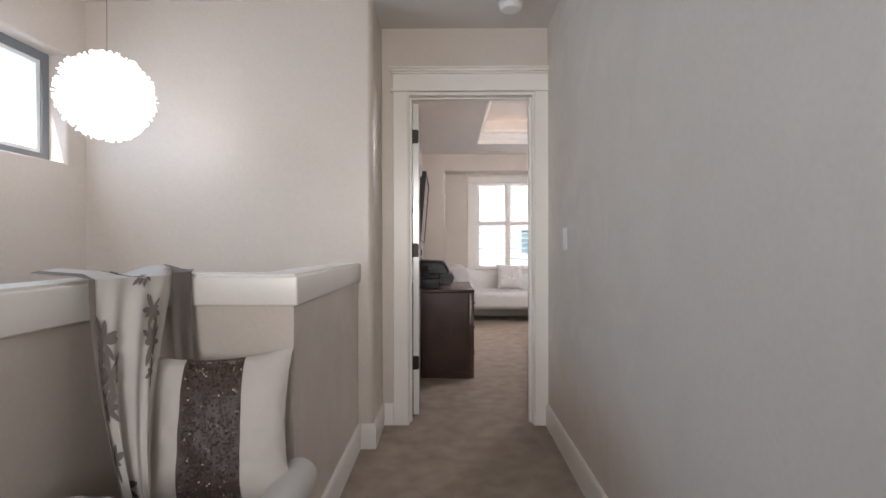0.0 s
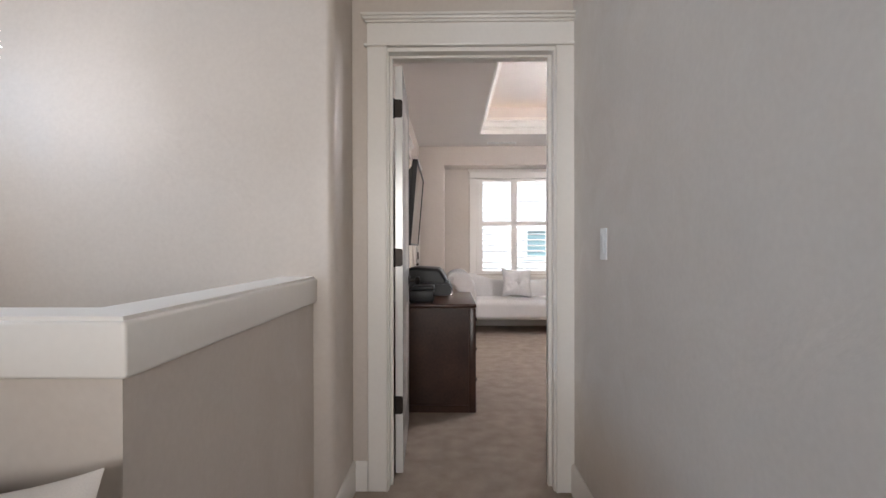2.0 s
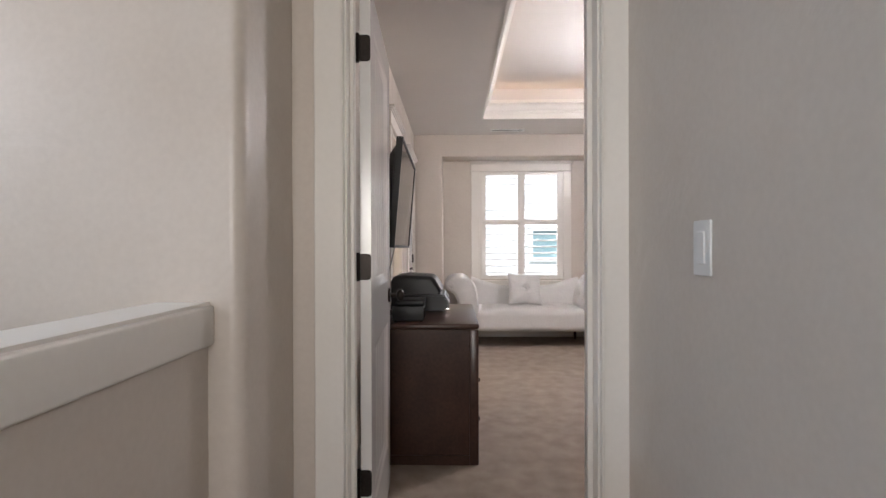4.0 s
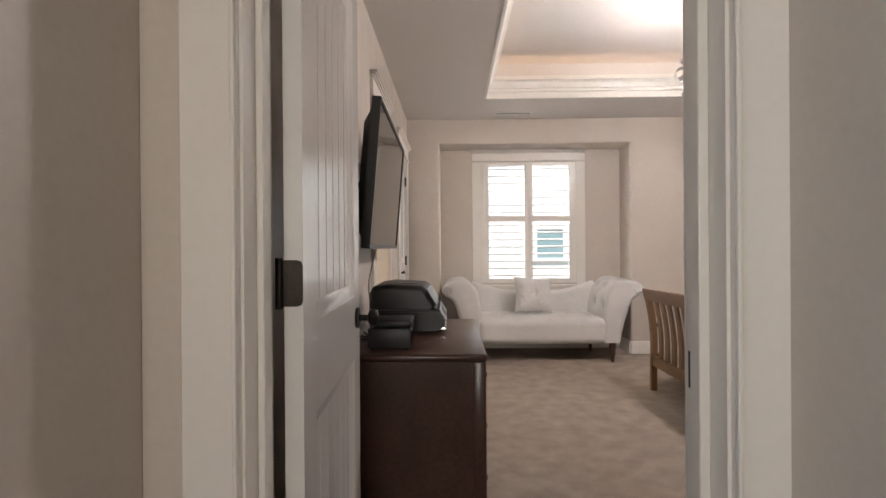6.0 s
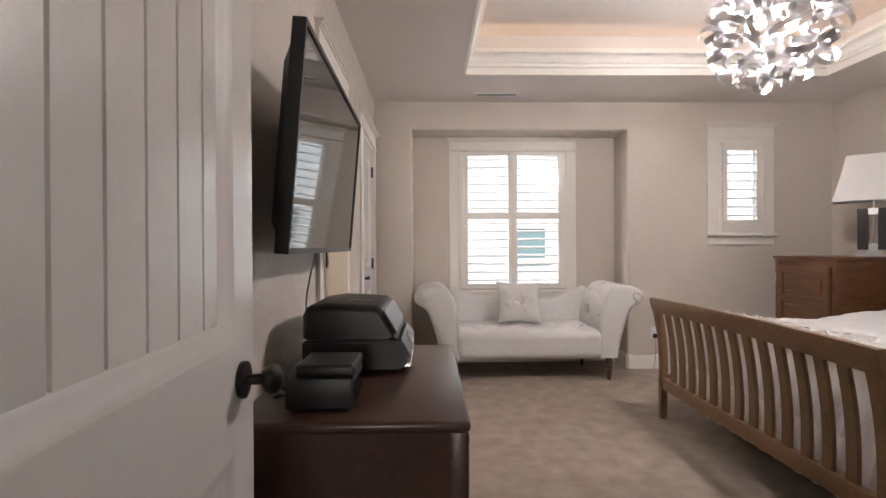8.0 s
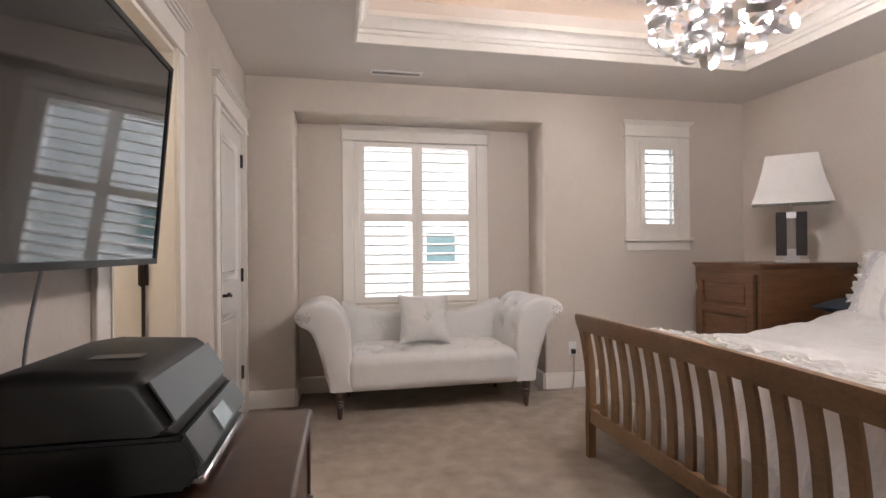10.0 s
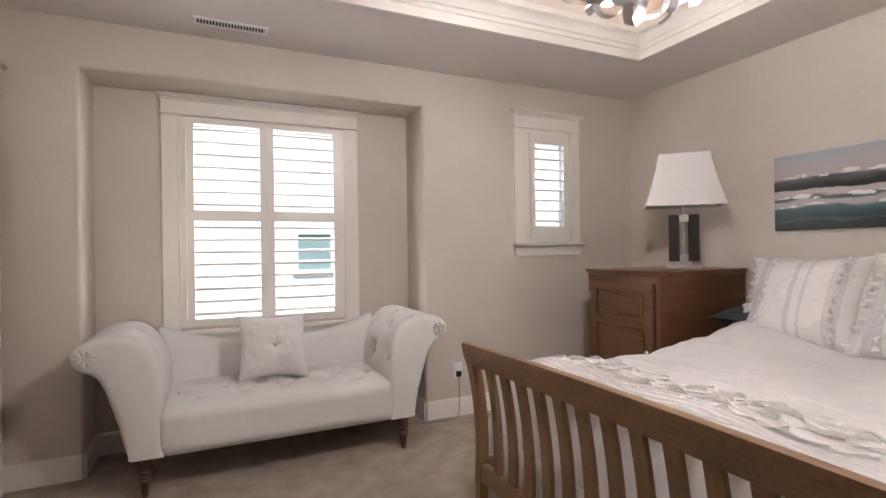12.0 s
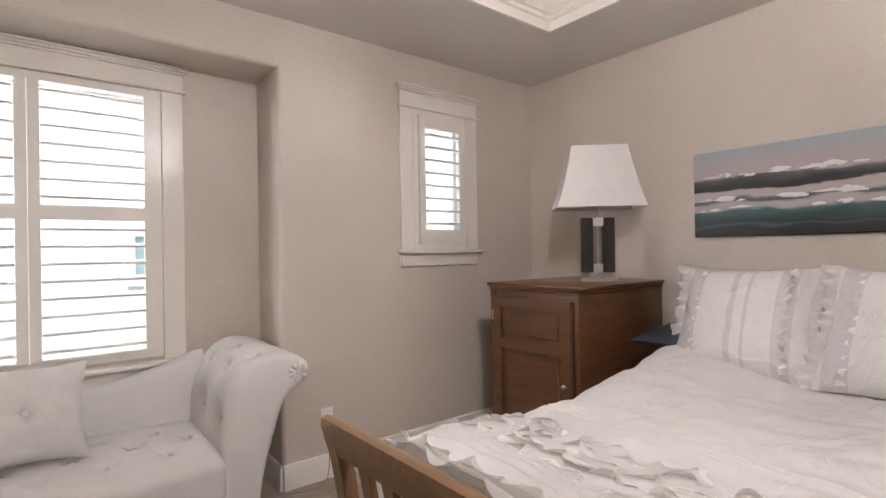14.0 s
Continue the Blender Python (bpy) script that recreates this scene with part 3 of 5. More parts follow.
casing("north", (0, YF), 2.87, 3.31, 1.27, 2.17, "cream craftsman casing and sill of the small window", w=0.10, head=0.088, sill=True)

win = tagged(new("window_3"), "high stairwell window with a grey vinyl frame", kind="structure")
part("window_frame", wall_grid("y", -2.10, -2.055, [0.3, 0.345, 2.73, 2.775], [1.535, 1.58, 2.055, 2.10], [(0.345, 2.73, 1.58, 2.055)]), VINYL, win, soft=False)
part("sash", wall_grid("y", -2.09, -2.065, [0.345, 0.372, 2.705, 2.73], [1.58, 1.60, 2.035, 2.055], [(0.372, 2.705, 1.60, 2.035)]), PLATE, win, soft=False)
pane = part("pane", boxes((-2.08, 0.36, 1.59, -2.076, 2.72, 2.045)), PANE, win, soft=False)
pane.visible_shadow = False

# ---- outside ----
SIDING = textured("pale_siding", (0.78, 0.83, 0.83), (0.84, 0.88, 0.88), 0.7, 2, 60, 0.1, (1, 1, 8))
GRASS = textured("lawn", (0.05, 0.08, 0.03), (0.10, 0.14, 0.05), 0.9, 6, 80, 0.5)
structure("ground", boxes((-60, -50, -3.2, 60, 70, -3.05)), GRASS, "lawn below the upper storey")
house = thing("neighbour_house", "pale green sided house next door with a gabled roof", "house", (0, 0, -3.05))
part("wall", boxes((-7, 14.0, 0, 9, 22, 9.5)), SIDING, house)
part("roof", prism(bmesh.new(), [(13.6, 9.5), (22.4, 9.5), (18, 12)], "x", -7.4, 9.4), mat("roof_shingle", (0.10, 0.095, 0.09), 0.9), house)
w = part("window", wall_grid("x", 13.93, 14.01, [1.95, 2.05, 2.65, 2.75], [3.85, 3.95, 4.6, 4.7], [(2.05, 2.65, 3.95, 4.6)]), PLATE, house, soft=False)
part("pane", boxes((2.04, 13.98, 3.94, 2.66, 13.995, 4.61)), mat("far_glass", (0.22, 0.33, 0.34), 0.1), w, soft=False)

# ---- cloth helpers ----


def grid_surface(bm, f, nu, nv, flip=False):
    """A sheet of quads over f(u, v) with u, v in 0..1."""
    vs = [[bm.verts.new(f(i / nu, j / nv)) for j in range(nv + 1)] for i in range(nu + 1)]
    for i in range(nu):
        for j in range(nv):
            q = (vs[i][j], vs[i + 1][j], vs[i + 1][j + 1], vs[i][j + 1])
            bm.faces.new(q[::-1] if flip else q)
    return vs


def pillow_point(u, v, side, w, h, t, lift=0.0, dimple=0.0, seed=0.0):
    """u, v in -1..1; side +1 or -1. The cushion stands in the xz plane and its thickness is along y."""
    x = w / 2 * u * (1 - 0.115 * (1 - v * v) * u * u)
    z = h / 2 * v * (1 - 0.115 * (1 - u * u) * v * v)
    k = max(0.0, (1 - abs(u) ** 2.6)) ** 0.62 * max(0.0, (1 - abs(v) ** 2.6)) ** 0.62
    y = t / 2 * k
    y += 0.010 * k * noise.noise(Vector((u * 2.2 + seed, v * 2.2, side * 3.0)))
    y += 0.008 * math.sqrt(k) * noise.noise(Vector((u * 6 + seed, v * 5, side * 7.0)))
    if dimple:
        y -= dimple * math.exp(-(u * u + v * v) / 0.03) + 0.4 * dimple * (math.exp(-abs(u) / 0.05) * math.exp(-abs(v) / 0.5) + math.exp(-abs(v) / 0.05) * math.exp(-abs(u) / 0.5))
    return Vector((x, side * (y + lift), z))


def pillow_mesh(w, h, t, n=26, dimple=0.0, seed=0.0, u0=-1.0, u1=1.0, lift=0.0):
    bm = bmesh.new()
    for side in (-1, 1):
        grid_surface(bm, lambda a, b: pillow_point(u0 + (u1 - u0) * a, -1 + 2 * b, side, w, h, t, lift, dimple if side < 0 else 0, seed), n, n, side > 0)
    bmesh.ops.remove_doubles(bm, verts=bm.verts[:], dist=0.0004)
    return bm


def tube(points, r, name, material, parent=None, label=""):
    """A cable along a list of points."""
    cu = bpy.data.curves.new(name, "CURVE")
    cu.dimensions, cu.bevel_depth, cu.bevel_resolution, cu.use_fill_caps = "3D", r, 2, True
    sp = cu.splines.new("NURBS")
    sp.points.add(len(points) - 1)
    for p, q in zip(sp.points, points):
        p.co = (*q, 1)
    sp.use_endpoint_u, sp.order_u = True, 3
    cu.materials.append(material)
    tmp = bpy.data.objects.new(name + "_curve", cu)
    me = bpy.data.meshes.new_from_object(tmp)
    bpy.data.objects.remove(tmp)
    ob = new(name, me)
    if parent:
        ob.parent = parent
    return tagged(ob, label) if label else ob


# ---- landing ----
sw = thing("light_switch", "white rocker light switch on the landing wall", "light switch", (0.635, 2.80, 1.137))
part("plate", boxes((-0.006, -0.036, -0.058, 0, 0.036, 0.058), bevel=0.003, seg=2), PLATE, sw)
part("rocker", boxes((-0.010, -0.017, -0.034, -0.005, 0.017, 0.034), bevel=0.002), PLATE, sw)

sd = thing("smoke_detector", "white round smoke detector on the landing ceiling", "smoke detector", (0.37, 2.95, HC))
part("base", lathe(bmesh.new(), [(0.068, -0.012), (0.068, 0.0)]), PLATE, sd)
part("cover", lathe(bmesh.new(), [(0.03, -0.042), (0.052, -0.038), (0.060, -0.026), (0.062, -0.012)]), PLATE, sd)

pend = thing("pendant_lamp", "glowing white dandelion globe pendant of fine wires", "pendant lamp", (-1.465, 2.36, 1.755))
GLOW = emitter("pendant_glow", (0.96, 0.98, 1.0), 3.2)
bm = bmesh.new()
bmesh.ops.create_icosphere(bm, subdivisions=3, radius=0.118)
core = part("diffuser", bm, GLOW, pend, "glowing white core")
core.visible_shadow = False
bm = bmesh.new()
rng = random.Random(4)
for i in range(1700):
    z = 1 - 2 * (i + 0.5) / 1700
    a = i * 2.399963
    d = Vector((math.sqrt(1 - z * z) * math.cos(a), math.sqrt(1 - z * z) * math.sin(a), z))
    d = (d + Vector((rng.uniform(-1, 1), rng.uniform(-1, 1), rng.uniform(-1, 1))) * 0.28).normalized()
    e = d.orthogonal().normalized()
    f = d.cross(e)
    L = rng.uniform(0.160, 0.197)
    base = d * 0.11
    q = [bm.verts.new(base + (e * math.cos(k) + f * math.sin(k)) * 0.0013) for k in (0, 2.094, 4.189)]
    tip = [bm.verts.new(d * L + (e * rng.uniform(-1, 1) + f * rng.uniform(-1, 1)) * 0.008 + (e * math.cos(k) + f * math.sin(k)) * 0.0009) for k in (0, 2.094, 4.189)]
    for k in range(3):
        bm.faces.new((q[k], q[(k + 1) % 3], tip[(k + 1) % 3], tip[k]))
    bm.faces.new(tip)
wires = part("wires", bm, emitter("lit_wire", (1.0, 0.97, 0.94), 1.1), pend, "hundreds of fine lit wires")
tagged(wires, kind="stuff")
wires.visible_shadow = False
bm = bmesh.new()
cyl(bm, (0, 0, 0.15), (0, 0, HC - 1.755 - 0.02), 0.001, n=6)
part("cord", bm, BRONZE, pend)
part("canopy", lathe(bmesh.new(), [(0.055, HC - 1.755 - 0.022), (0.06, HC - 1.755 - 0.005), (0.06, HC - 1.755)]), PLATE, pend)

# upholstered bench in the corner of the half wall
bench = thing("bench", "white upholstered bench against the half wall", "bench", (-0.645, 1.36, 0))


def cushion_block(x0, y0, z0, x1, y1, z1, r=0.045, puff=0.015, n=14, seed=0.0, tufts=(), depth=0.022, creases=()):
    """A soft upholstered block with rounded edges and a slightly domed top, dimpled at the tufts (x, y)."""
    bm = bmesh.new()
    box(bm, x0, y0, z0, x1, y1, z1)
    bmesh.ops.subdivide_edges(bm, edges=bm.edges[:], cuts=n, use_grid_fill=True)
    cx, cy, cz = (x0 + x1) / 2, (y0 + y1) / 2, (z0 + z1) / 2
    hx, hy, hz = (x1 - x0) / 2, (y1 - y0) / 2, (z1 - z0) / 2
    for v in bm.verts:
        p = v.co - Vector((cx, cy, cz))
        q = Vector((max(-hx + r, min(hx - r, p.x)), max(-hy + r, min(hy - r, p.y)), max(-hz + r, min(hz - r, p.z))))
        d = p - q
        if d.length > 1e-6:
            p = q + d.normalized() * r
        top = max(0.0, p.z / hz)
        k = (1 - (p.x / hx) ** 4) * (1 - (p.y / hy) ** 4)
        p.z += puff * top * k + 0.004 * top * noise.noise(Vector((p.x * 9 + seed, p.y * 9, 0)))
        for tx, ty in tufts:
            rr = (p.x + cx - tx) ** 2 + (p.y + cy - ty) ** 2
            p.z -= top * depth * math.exp(-rr / 0.0012) + top * 0.35 * depth * math.exp(-rr / 0.009)
        for (ax, ay), (bx, by) in creases:
            wx, wy = bx - ax, by - ay
            f = max(0.0, min(1.0, ((p.x + cx - ax) * wx + (p.y + cy - ay) * wy) / (wx * wx + wy * wy)))
            rr = (p.x + cx - ax - f * wx) ** 2 + (p.y + cy - ay - f * wy) ** 2
            p.z -= top * 0.5 * depth * math.exp(-rr / 0.00025)
        v.co = p + Vector((cx, cy, cz))
    return bm


part("seat", cushion_block(-0.225, -0.45, 0.14, 0.235, 0.37, 0.385, 0.05, 0.012), LINEN, bench)
bm = bmesh.new()
cyl(bm, (0.215, -0.44, 0.405), (0.215, 0.36, 0.405), 0.055, n=24)
bmesh.ops.bevel(bm, geom=[e for e in bm.edges if e.calc_face_angle(0) > 1], offset=0.02, segments=3, affect="EDGES")
part("bolster", bm, LINEN, bench, "rolled white edge")
for x in (-0.18, 0.19):
    for y in (-0.40, 0.32):
        bm = bmesh.new()
        cyl(bm, (x, y, 0), (x, y, 0.15), 0.016, 0.022, 14)
        part("leg", bm, ESPRESSO, bench)

side_pillow = thing("seat_pillow", "plain white pillow lying on the bench", "pillow")
side_pillow.matrix_basis = pose(-0.80, 1.17, 0.50, 80, 0, 25)
part("cover", pillow_mesh(0.40, 0.30, 0.15, 24, seed=12.0), LINEN, side_pillow)
TAUPE = textured("taupe_cloth", (0.17, 0.145, 0.13), (0.22, 0.19, 0.17), 0.9, 12, 500, 0.3)
SEQUIN_BASE = textured("dark_sequin_band", (0.050, 0.036, 0.030), (0.095, 0.070, 0.060), 0.45, 60, 260, 0.6, dist=0.002)
SEQUIN = mat("bronze_sequin", (0.12, 0.09, 0.075), 0.38, 1.0)
CREAM = textured("cream_velvet", (0.62, 0.57, 0.52), (0.70, 0.65, 0.60), 0.8, 8, 400, 0.3)
pil = thing("throw_pillow", "cream throw pillow with a dark sequined band, on the bench", "pillow")
pil.matrix_basis = pose(-0.628, 1.60, 0.585, -15, -1, 13)
part("cover", pillow_mesh(0.405, 0.43, 0.15, 30, seed=3.0), CREAM, pil)
part("sequin_band", pillow_mesh(0.405, 0.43, 0.15, 22, seed=3.0, u0=-0.45, u1=0.34, lift=0.003), SEQUIN_BASE, pil, "dark brown sequined band")
bm = bmesh.new()
for i in range(24):
    for j in range(60):
        u, v = -0.42 + 0.74 * (i + rng.uniform(0.1, 0.9)) / 24, -0.95 + 1.9 * (j + 0.5) / 60
        if rng.random() < 0.5:
            c = pillow_point(u, v, -1, 0.405, 0.43, 0.15, 0.0048, seed=3.0)
            a, b = Vector((1, rng.uniform(-0.5, 0.5), 0)) * 0.0022, Vector((0, rng.uniform(-0.5, 0.5), 1)) * 0.0022
            bm.faces.new([bm.verts.new(c + p) for p in (-a - b, a - b, a + b, -a + b)])
tagged(part("sequins", bm, SEQUIN, pil, "small shiny bronze sequins", soft=False), kind="stuff")


def throw_point(s, h, off=0.0, narrow=0.72):
    """The throw over the corner of the half wall: s across it, h from its far end over the cap (0) to its foot on the bench (1)."""
    sq = s * (1 - narrow * max(0.0, (h - 0.16) / 0.84))
    top = Vector((-0.872, 1.40, 0)).lerp(Vector((-0.785, 1.742, 0)), sq) + Vector((0.03, -0.03, 0)) * math.sin(math.pi * s)
    nrm = Vector((0.97, -0.25, 0)).lerp(Vector((0.25, -0.97, 0)), s * 0.8).normalized()
    fold = 0.018 * math.sin(s * 13 + 0.6) + 0.012 * math.sin(s * 29 + 1.0 + h * 2)
    if h < 0.16:
        k = h / 0.16
        p = top - nrm * (0.16 * (1 - k)) + Vector((0, 0, 1.031 + 0.012 * math.sin(s * 11) - 0.006 * k))
        return p + Vector((0, 0, off))
    k = (h - 0.16) / 0.84
    drop = 0.66 * k
    slide = Vector((0.09, 0.06, 0)) * k * k * (1 - 0.25 * s) - Vector((0.0, 0.06, 0)) * (1 - s) * k
    p = top + slide + nrm * (0.020 + fold * min(1, 0.25 + k * 1.4) + 0.03 * k + off) + Vector((0, 0, 1.025 - drop))
    return p


throw = thing("throw_blanket", "white floral throw with a taupe lining draped over the half wall", "blanket")
CLOTH = textured("white_gauze", (0.60, 0.56, 0.52), (0.68, 0.64, 0.60), 0.9, 12, 500, 0.35)
bm = bmesh.new()
grid_surface(bm, lambda u, v: throw_point(u * 0.80, v), 46, 60)
part("floral_side", bm, CLOTH, throw)
bm = bmesh.new()
grid_surface(bm, lambda u, v: throw_point(0.76 + u * 0.27, v * 0.62, 0.004, 0.06), 22, 46)
part("lining", bm, TAUPE, throw, "taupe lining")
bm = bmesh.new()
for s, h, size in ((0.10, 0.36, 0.070), (0.14, 0.46, 0.080), (0.08, 0.56, 0.060), (0.30, 0.12, 0.050), (0.58, 0.28, 0.060), (0.62, 0.38, 0.075), (0.64, 0.48, 0.045), (0.05, 0.72, 0.060), (0.25, 0.82, 0.060), (0.45, 0.15, 0.055)):
    for k in range(9):
        a = k * 0.70 + rng.uniform(-0.3, 0.3) + s * 9
        L, W = size * rng.uniform(0.45, 1.05), size * rng.uniform(0.09, 0.17)
        pts = []
        for q in range(9):
            t = q / 9 * 2 * math.pi
            lx, ly = L * (0.5 - 0.5 * math.cos(t)), W * math.sin(t) * (0.45 + 0.55 * abs(math.sin(t)))
            x, y = lx * math.cos(a) - ly * math.sin(a), lx * math.sin(a) + ly * math.cos(a)
            pts.append(throw_point(min(0.79, max(0.0, s + x / 0.42)), min(0.99, max(0.0, h + y / 0.80)), 0.004 + 0.0002 * k))
        c = bm.verts.new(throw_point(min(0.79, max(0.0, s + 0.5 * L * math.cos(a) / 0.42)), min(0.99, h + 0.5 * L * math.sin(a) / 0.8), 0.0045 + 0.0002 * k))
        ring = [bm.verts.new(p) for p in pts]
        for q in range(9):
            bm.faces.new((c, ring[q], ring[(q + 1) % 9]))
hem = bmesh.new()
grid_surface(hem, lambda u, v: throw_point(-0.012 + 0.045 * u, v, 0.0035), 3, 60)
part("hem", hem, TAUPE, throw, "taupe bound edge")
tagged(part("flower_print", bm, TAUPE, throw, "grey-brown printed flowers"), kind="stuff")

# ---- bedroom: dresser with its clutter ----
dr = thing("dresser", "dark espresso wooden dresser with a rounded top", "dresser", (0, 0, 0))
X0, X1, Y0, Y1, TOP = XL + 0.03, 0.24, 4.34, 5.285, 0.741
part("body", boxes((X0, Y0 + 0.012, 0.05, X1 - 0.03, Y1 - 0.012, TOP - 0.028), bevel=0.003), ESPRESSO, dr)
part("top", boxes((X0, Y0, TOP - 0.028, X1 + 0.004, Y1, TOP), bevel=0.011, seg=3), ESPRESSO, dr)
part("plinth", boxes((X0, Y0 + 0.012, 0, X1 - 0.03, Y1 - 0.012, 0.05)), ESPRESSO, dr)
part("corner_post", boxes((X1 - 0.05, Y0 + 0.006, 0, X1, Y0 + 0.05, TOP - 0.028), bevel=0.008, seg=2), ESPRESSO, dr)
part("corner_post", boxes((X1 - 0.05, Y1 - 0.05, 0, X1, Y1 - 0.006, TOP - 0.028), bevel=0.008, seg=2), ESPRESSO, dr)
for z0, z1 in ((0.06, 0.27), (0.28, 0.49), (0.50, 0.705)):
    d = part("drawer", boxes((X1 - 0.04, Y0 + 0.053, z0, X1 - 0.008, Y1 - 0.053, z1), bevel=0.004), ESPRESSO, dr)
    for y in (Y0 + 0.25, Y1 - 0.25):
        bm = bmesh.new()
        cyl(bm, (X1 - 0.008, y, (z0 + z1) / 2), (X1 + 0.006, y, (z0 + z1) / 2), 0.007, n=10)
        cyl(bm, (X1 + 0.006, y, (z0 + z1) / 2), (X1 + 0.018, y, (z0 + z1) / 2), 0.015, 0.011, 14)
        part("knob", bm, BRONZE, d)

pr = thing("printer", "black all-in-one printer with a slanted grey control panel", "printer", (0, 0, TOP))
PY0, PY1 = 4.80, 5.215
body = [(-0.275, 0.012), (0.055, 0.012), (0.078, 0.045), (0.072, 0.072), (0.05, 0.108), (-0.275, 0.108)]
bm = prism(bmesh.new(), body, "y", PY0, PY1)
bmesh.ops.bevel(bm, geom=bm.edges[:], offset=0.007, segments=2, affect="EDGES")
part("body", bm, BLACK, pr)
lid = [(-0.278, 0.112), (0.045, 0.112), (0.036, 0.128), (-0.012, 0.210), (-0.03, 0.222), (-0.19, 0.231), (-0.262, 0.221), (-0.278, 0.19)]
bm = prism(bmesh.new(), lid, "y", PY0 + 0.004, PY1 - 0.004)
bmesh.ops.bevel(bm, geom=[e for e in bm.edges if abs(e.verts[0].co.y - e.verts[1].co.y) < 0.01 and max(v.co.z for v in e.verts) > 0.15], offset=0.028, segments=5, affect="EDGES", profile=0.5)
bmesh.ops.bevel(bm, geom=[e for e in bm.edges if len(e.link_faces) == 2 and e.calc_face_angle(0) > 0.6], offset=0.005, segments=2, affect="EDGES")
part("lid", bm, BLACK, pr)


def slant(bm, x0, z0, x1, z1, y0, y1, t):
    """A thin slab lying on the slope from (x0, z0) to (x1, z1)."""
    n = Vector((z0 - z1, 0, x1 - x0)).normalized()
    if n.z < 0:
        n = -n
    prism(bm, [(x0, z0), (x1, z1), (x1 + n.x * t, z1 + n.z * t), (x0 + n.x * t, z0 + n.z * t)], "y", y0, y1)
    return bm


part("scanner_trim", slant(bmesh.new(), 0.034, 0.133, -0.008, 0.204, PY0 + 0.012, PY1 - 0.012, 0.004), GREYPLASTIC, pr, "grey scanner lid edge")
panel = part("control_panel", slant(bmesh.new(), 0.079, 0.056, 0.048, 0.108, PY0 + 0.012, PY1 - 0.012, 0.005), GREYPLASTIC, pr, "grey slanted control panel")
part("display", slant(bmesh.new(), 0.079, 0.064, 0.057, 0.100, PY0 + 0.16, PY0 + 0.25, 0.0065), mat("grey_display", (0.22, 0.27, 0.28), 0.1), panel)
part("tray_edge", boxes((0.05, PY0 + 0.02, 0.014, 0.083, PY1 - 0.02, 0.03), bevel=0.004), CHROME, pr, "shiny tray edge")
part("lid_badge", boxes((-0.15, PY0 + 0.12, 0.2270, -0.06, PY0 + 0.16, 0.2295)), GREYPLASTIC, pr)

mo = thing("modem_box", "low black modem box on the dresser", "modem", (-0.135, 4.52, TOP))
part("case", boxes((-0.085, -0.10, 0.006, 0.085, 0.09, 0.085), bevel=0.006, seg=2), BLACK, mo)
part("front", boxes((0.0855, -0.08, 0.02, 0.0875, 0.07, 0.07)), SCREEN, mo)
for x in (-0.07, 0.07):
    for y in (-0.08, 0.07):
        bm = bmesh.new()
        cyl(bm, (x, y, 0), (x, y, 0.008), 0.008, n=10)
        part("foot", bm, BLACK, mo)
ro = thing("router", "slim black router stacked on the modem", "router", (-0.128, 4.52, TOP + 0.085))
part("case", boxes((-0.072, -0.085, 0.0, 0.080, 0.085, 0.03), bevel=0.009, seg=3), BLACK, ro)
part("light_strip", boxes((0.0795, -0.06, 0.012, 0.081, 0.04, 0.016)), GREYPLASTIC, ro)
for k in range(3):
    tagged(tube([(-0.20, 4.45 + 0.05 * k, TOP + 0.03), (-0.245, 4.42 + 0.04 * k, TOP + 0.05), (-0.27, 4.5 + 0.05 * k, TOP + 0.01 + 0.02 * k), (-0.24, 4.62, TOP + 0.006), (-0.30, 4.68 + 0.03 * k, TOP + 0.006)], 0.003, "cable", BLACK),
           "black cable lying on the dresser behind the modem", "cable")

# ---- television on its wall arm ----
tv = thing("television", "flat black television tilted down on a wall arm", "television")
tv.matrix_basis = pose(-0.160, 4.42, 1.738, 0, 4.8, 0.9)
W, H = 1.10, 0.600
part("bezel", wall_grid("y", -0.034, 0.002, [0, 0.012, W - 0.012, W], [-H, -H + 0.016, -0.012, 0], [(0.012, W - 0.012, -H + 0.016, -0.012)]), BLACK, tv)
part("screen", boxes((-0.012, 0.011, -H + 0.015, -0.003, W - 0.011, -0.011)), SCREEN, tv, "glossy dark screen", soft=False)
bm = prism(bmesh.new(), [(0.02, -0.03), (0.10, -0.01), (W - 0.10, -0.01), (W - 0.02, -0.03), (W - 0.02, -H + 0.03), (W - 0.10, -H + 0.012), (0.10, -H + 0.012), (0.02, -H + 0.03)], "x", -0.075, -0.030)
for v in bm.verts:
    if v.co.x < -0.06:
        v.co.y = W / 2 + (v.co.y - W / 2) * 0.86
        v.co.z = -H / 2 + (v.co.z + H / 2) * 0.80
part("back_cover", bm, BLACK, tv)
bm = bmesh.new()
box(bm, -0.085, 0.36, -0.50, -0.05, 0.40, -0.10, 0.002)
box(bm, -0.085, 0.66, -0.50, -0.05, 0.70, -0.10, 0.002)
box(bm, -0.10, 0.34, -0.34, -0.075, 0.72, -0.26, 0.002)
part("mount_bracket", bm, BLACK, tv, "black steel mount bracket")
bm = bmesh.new()
box(bm, -0.182, 0.46, -0.40, -0.165, 0.62, -0.18, 0.002)
cyl(bm, (-0.175, 0.50, -0.30), (-0.09, 0.44, -0.30), 0.018, n=12)
cyl(bm, (-0.175, 0.58, -0.30), (-0.09, 0.64, -0.30), 0.018, n=12)
part("wall_arm", bm, BLACK, tv, "black steel wall arm")
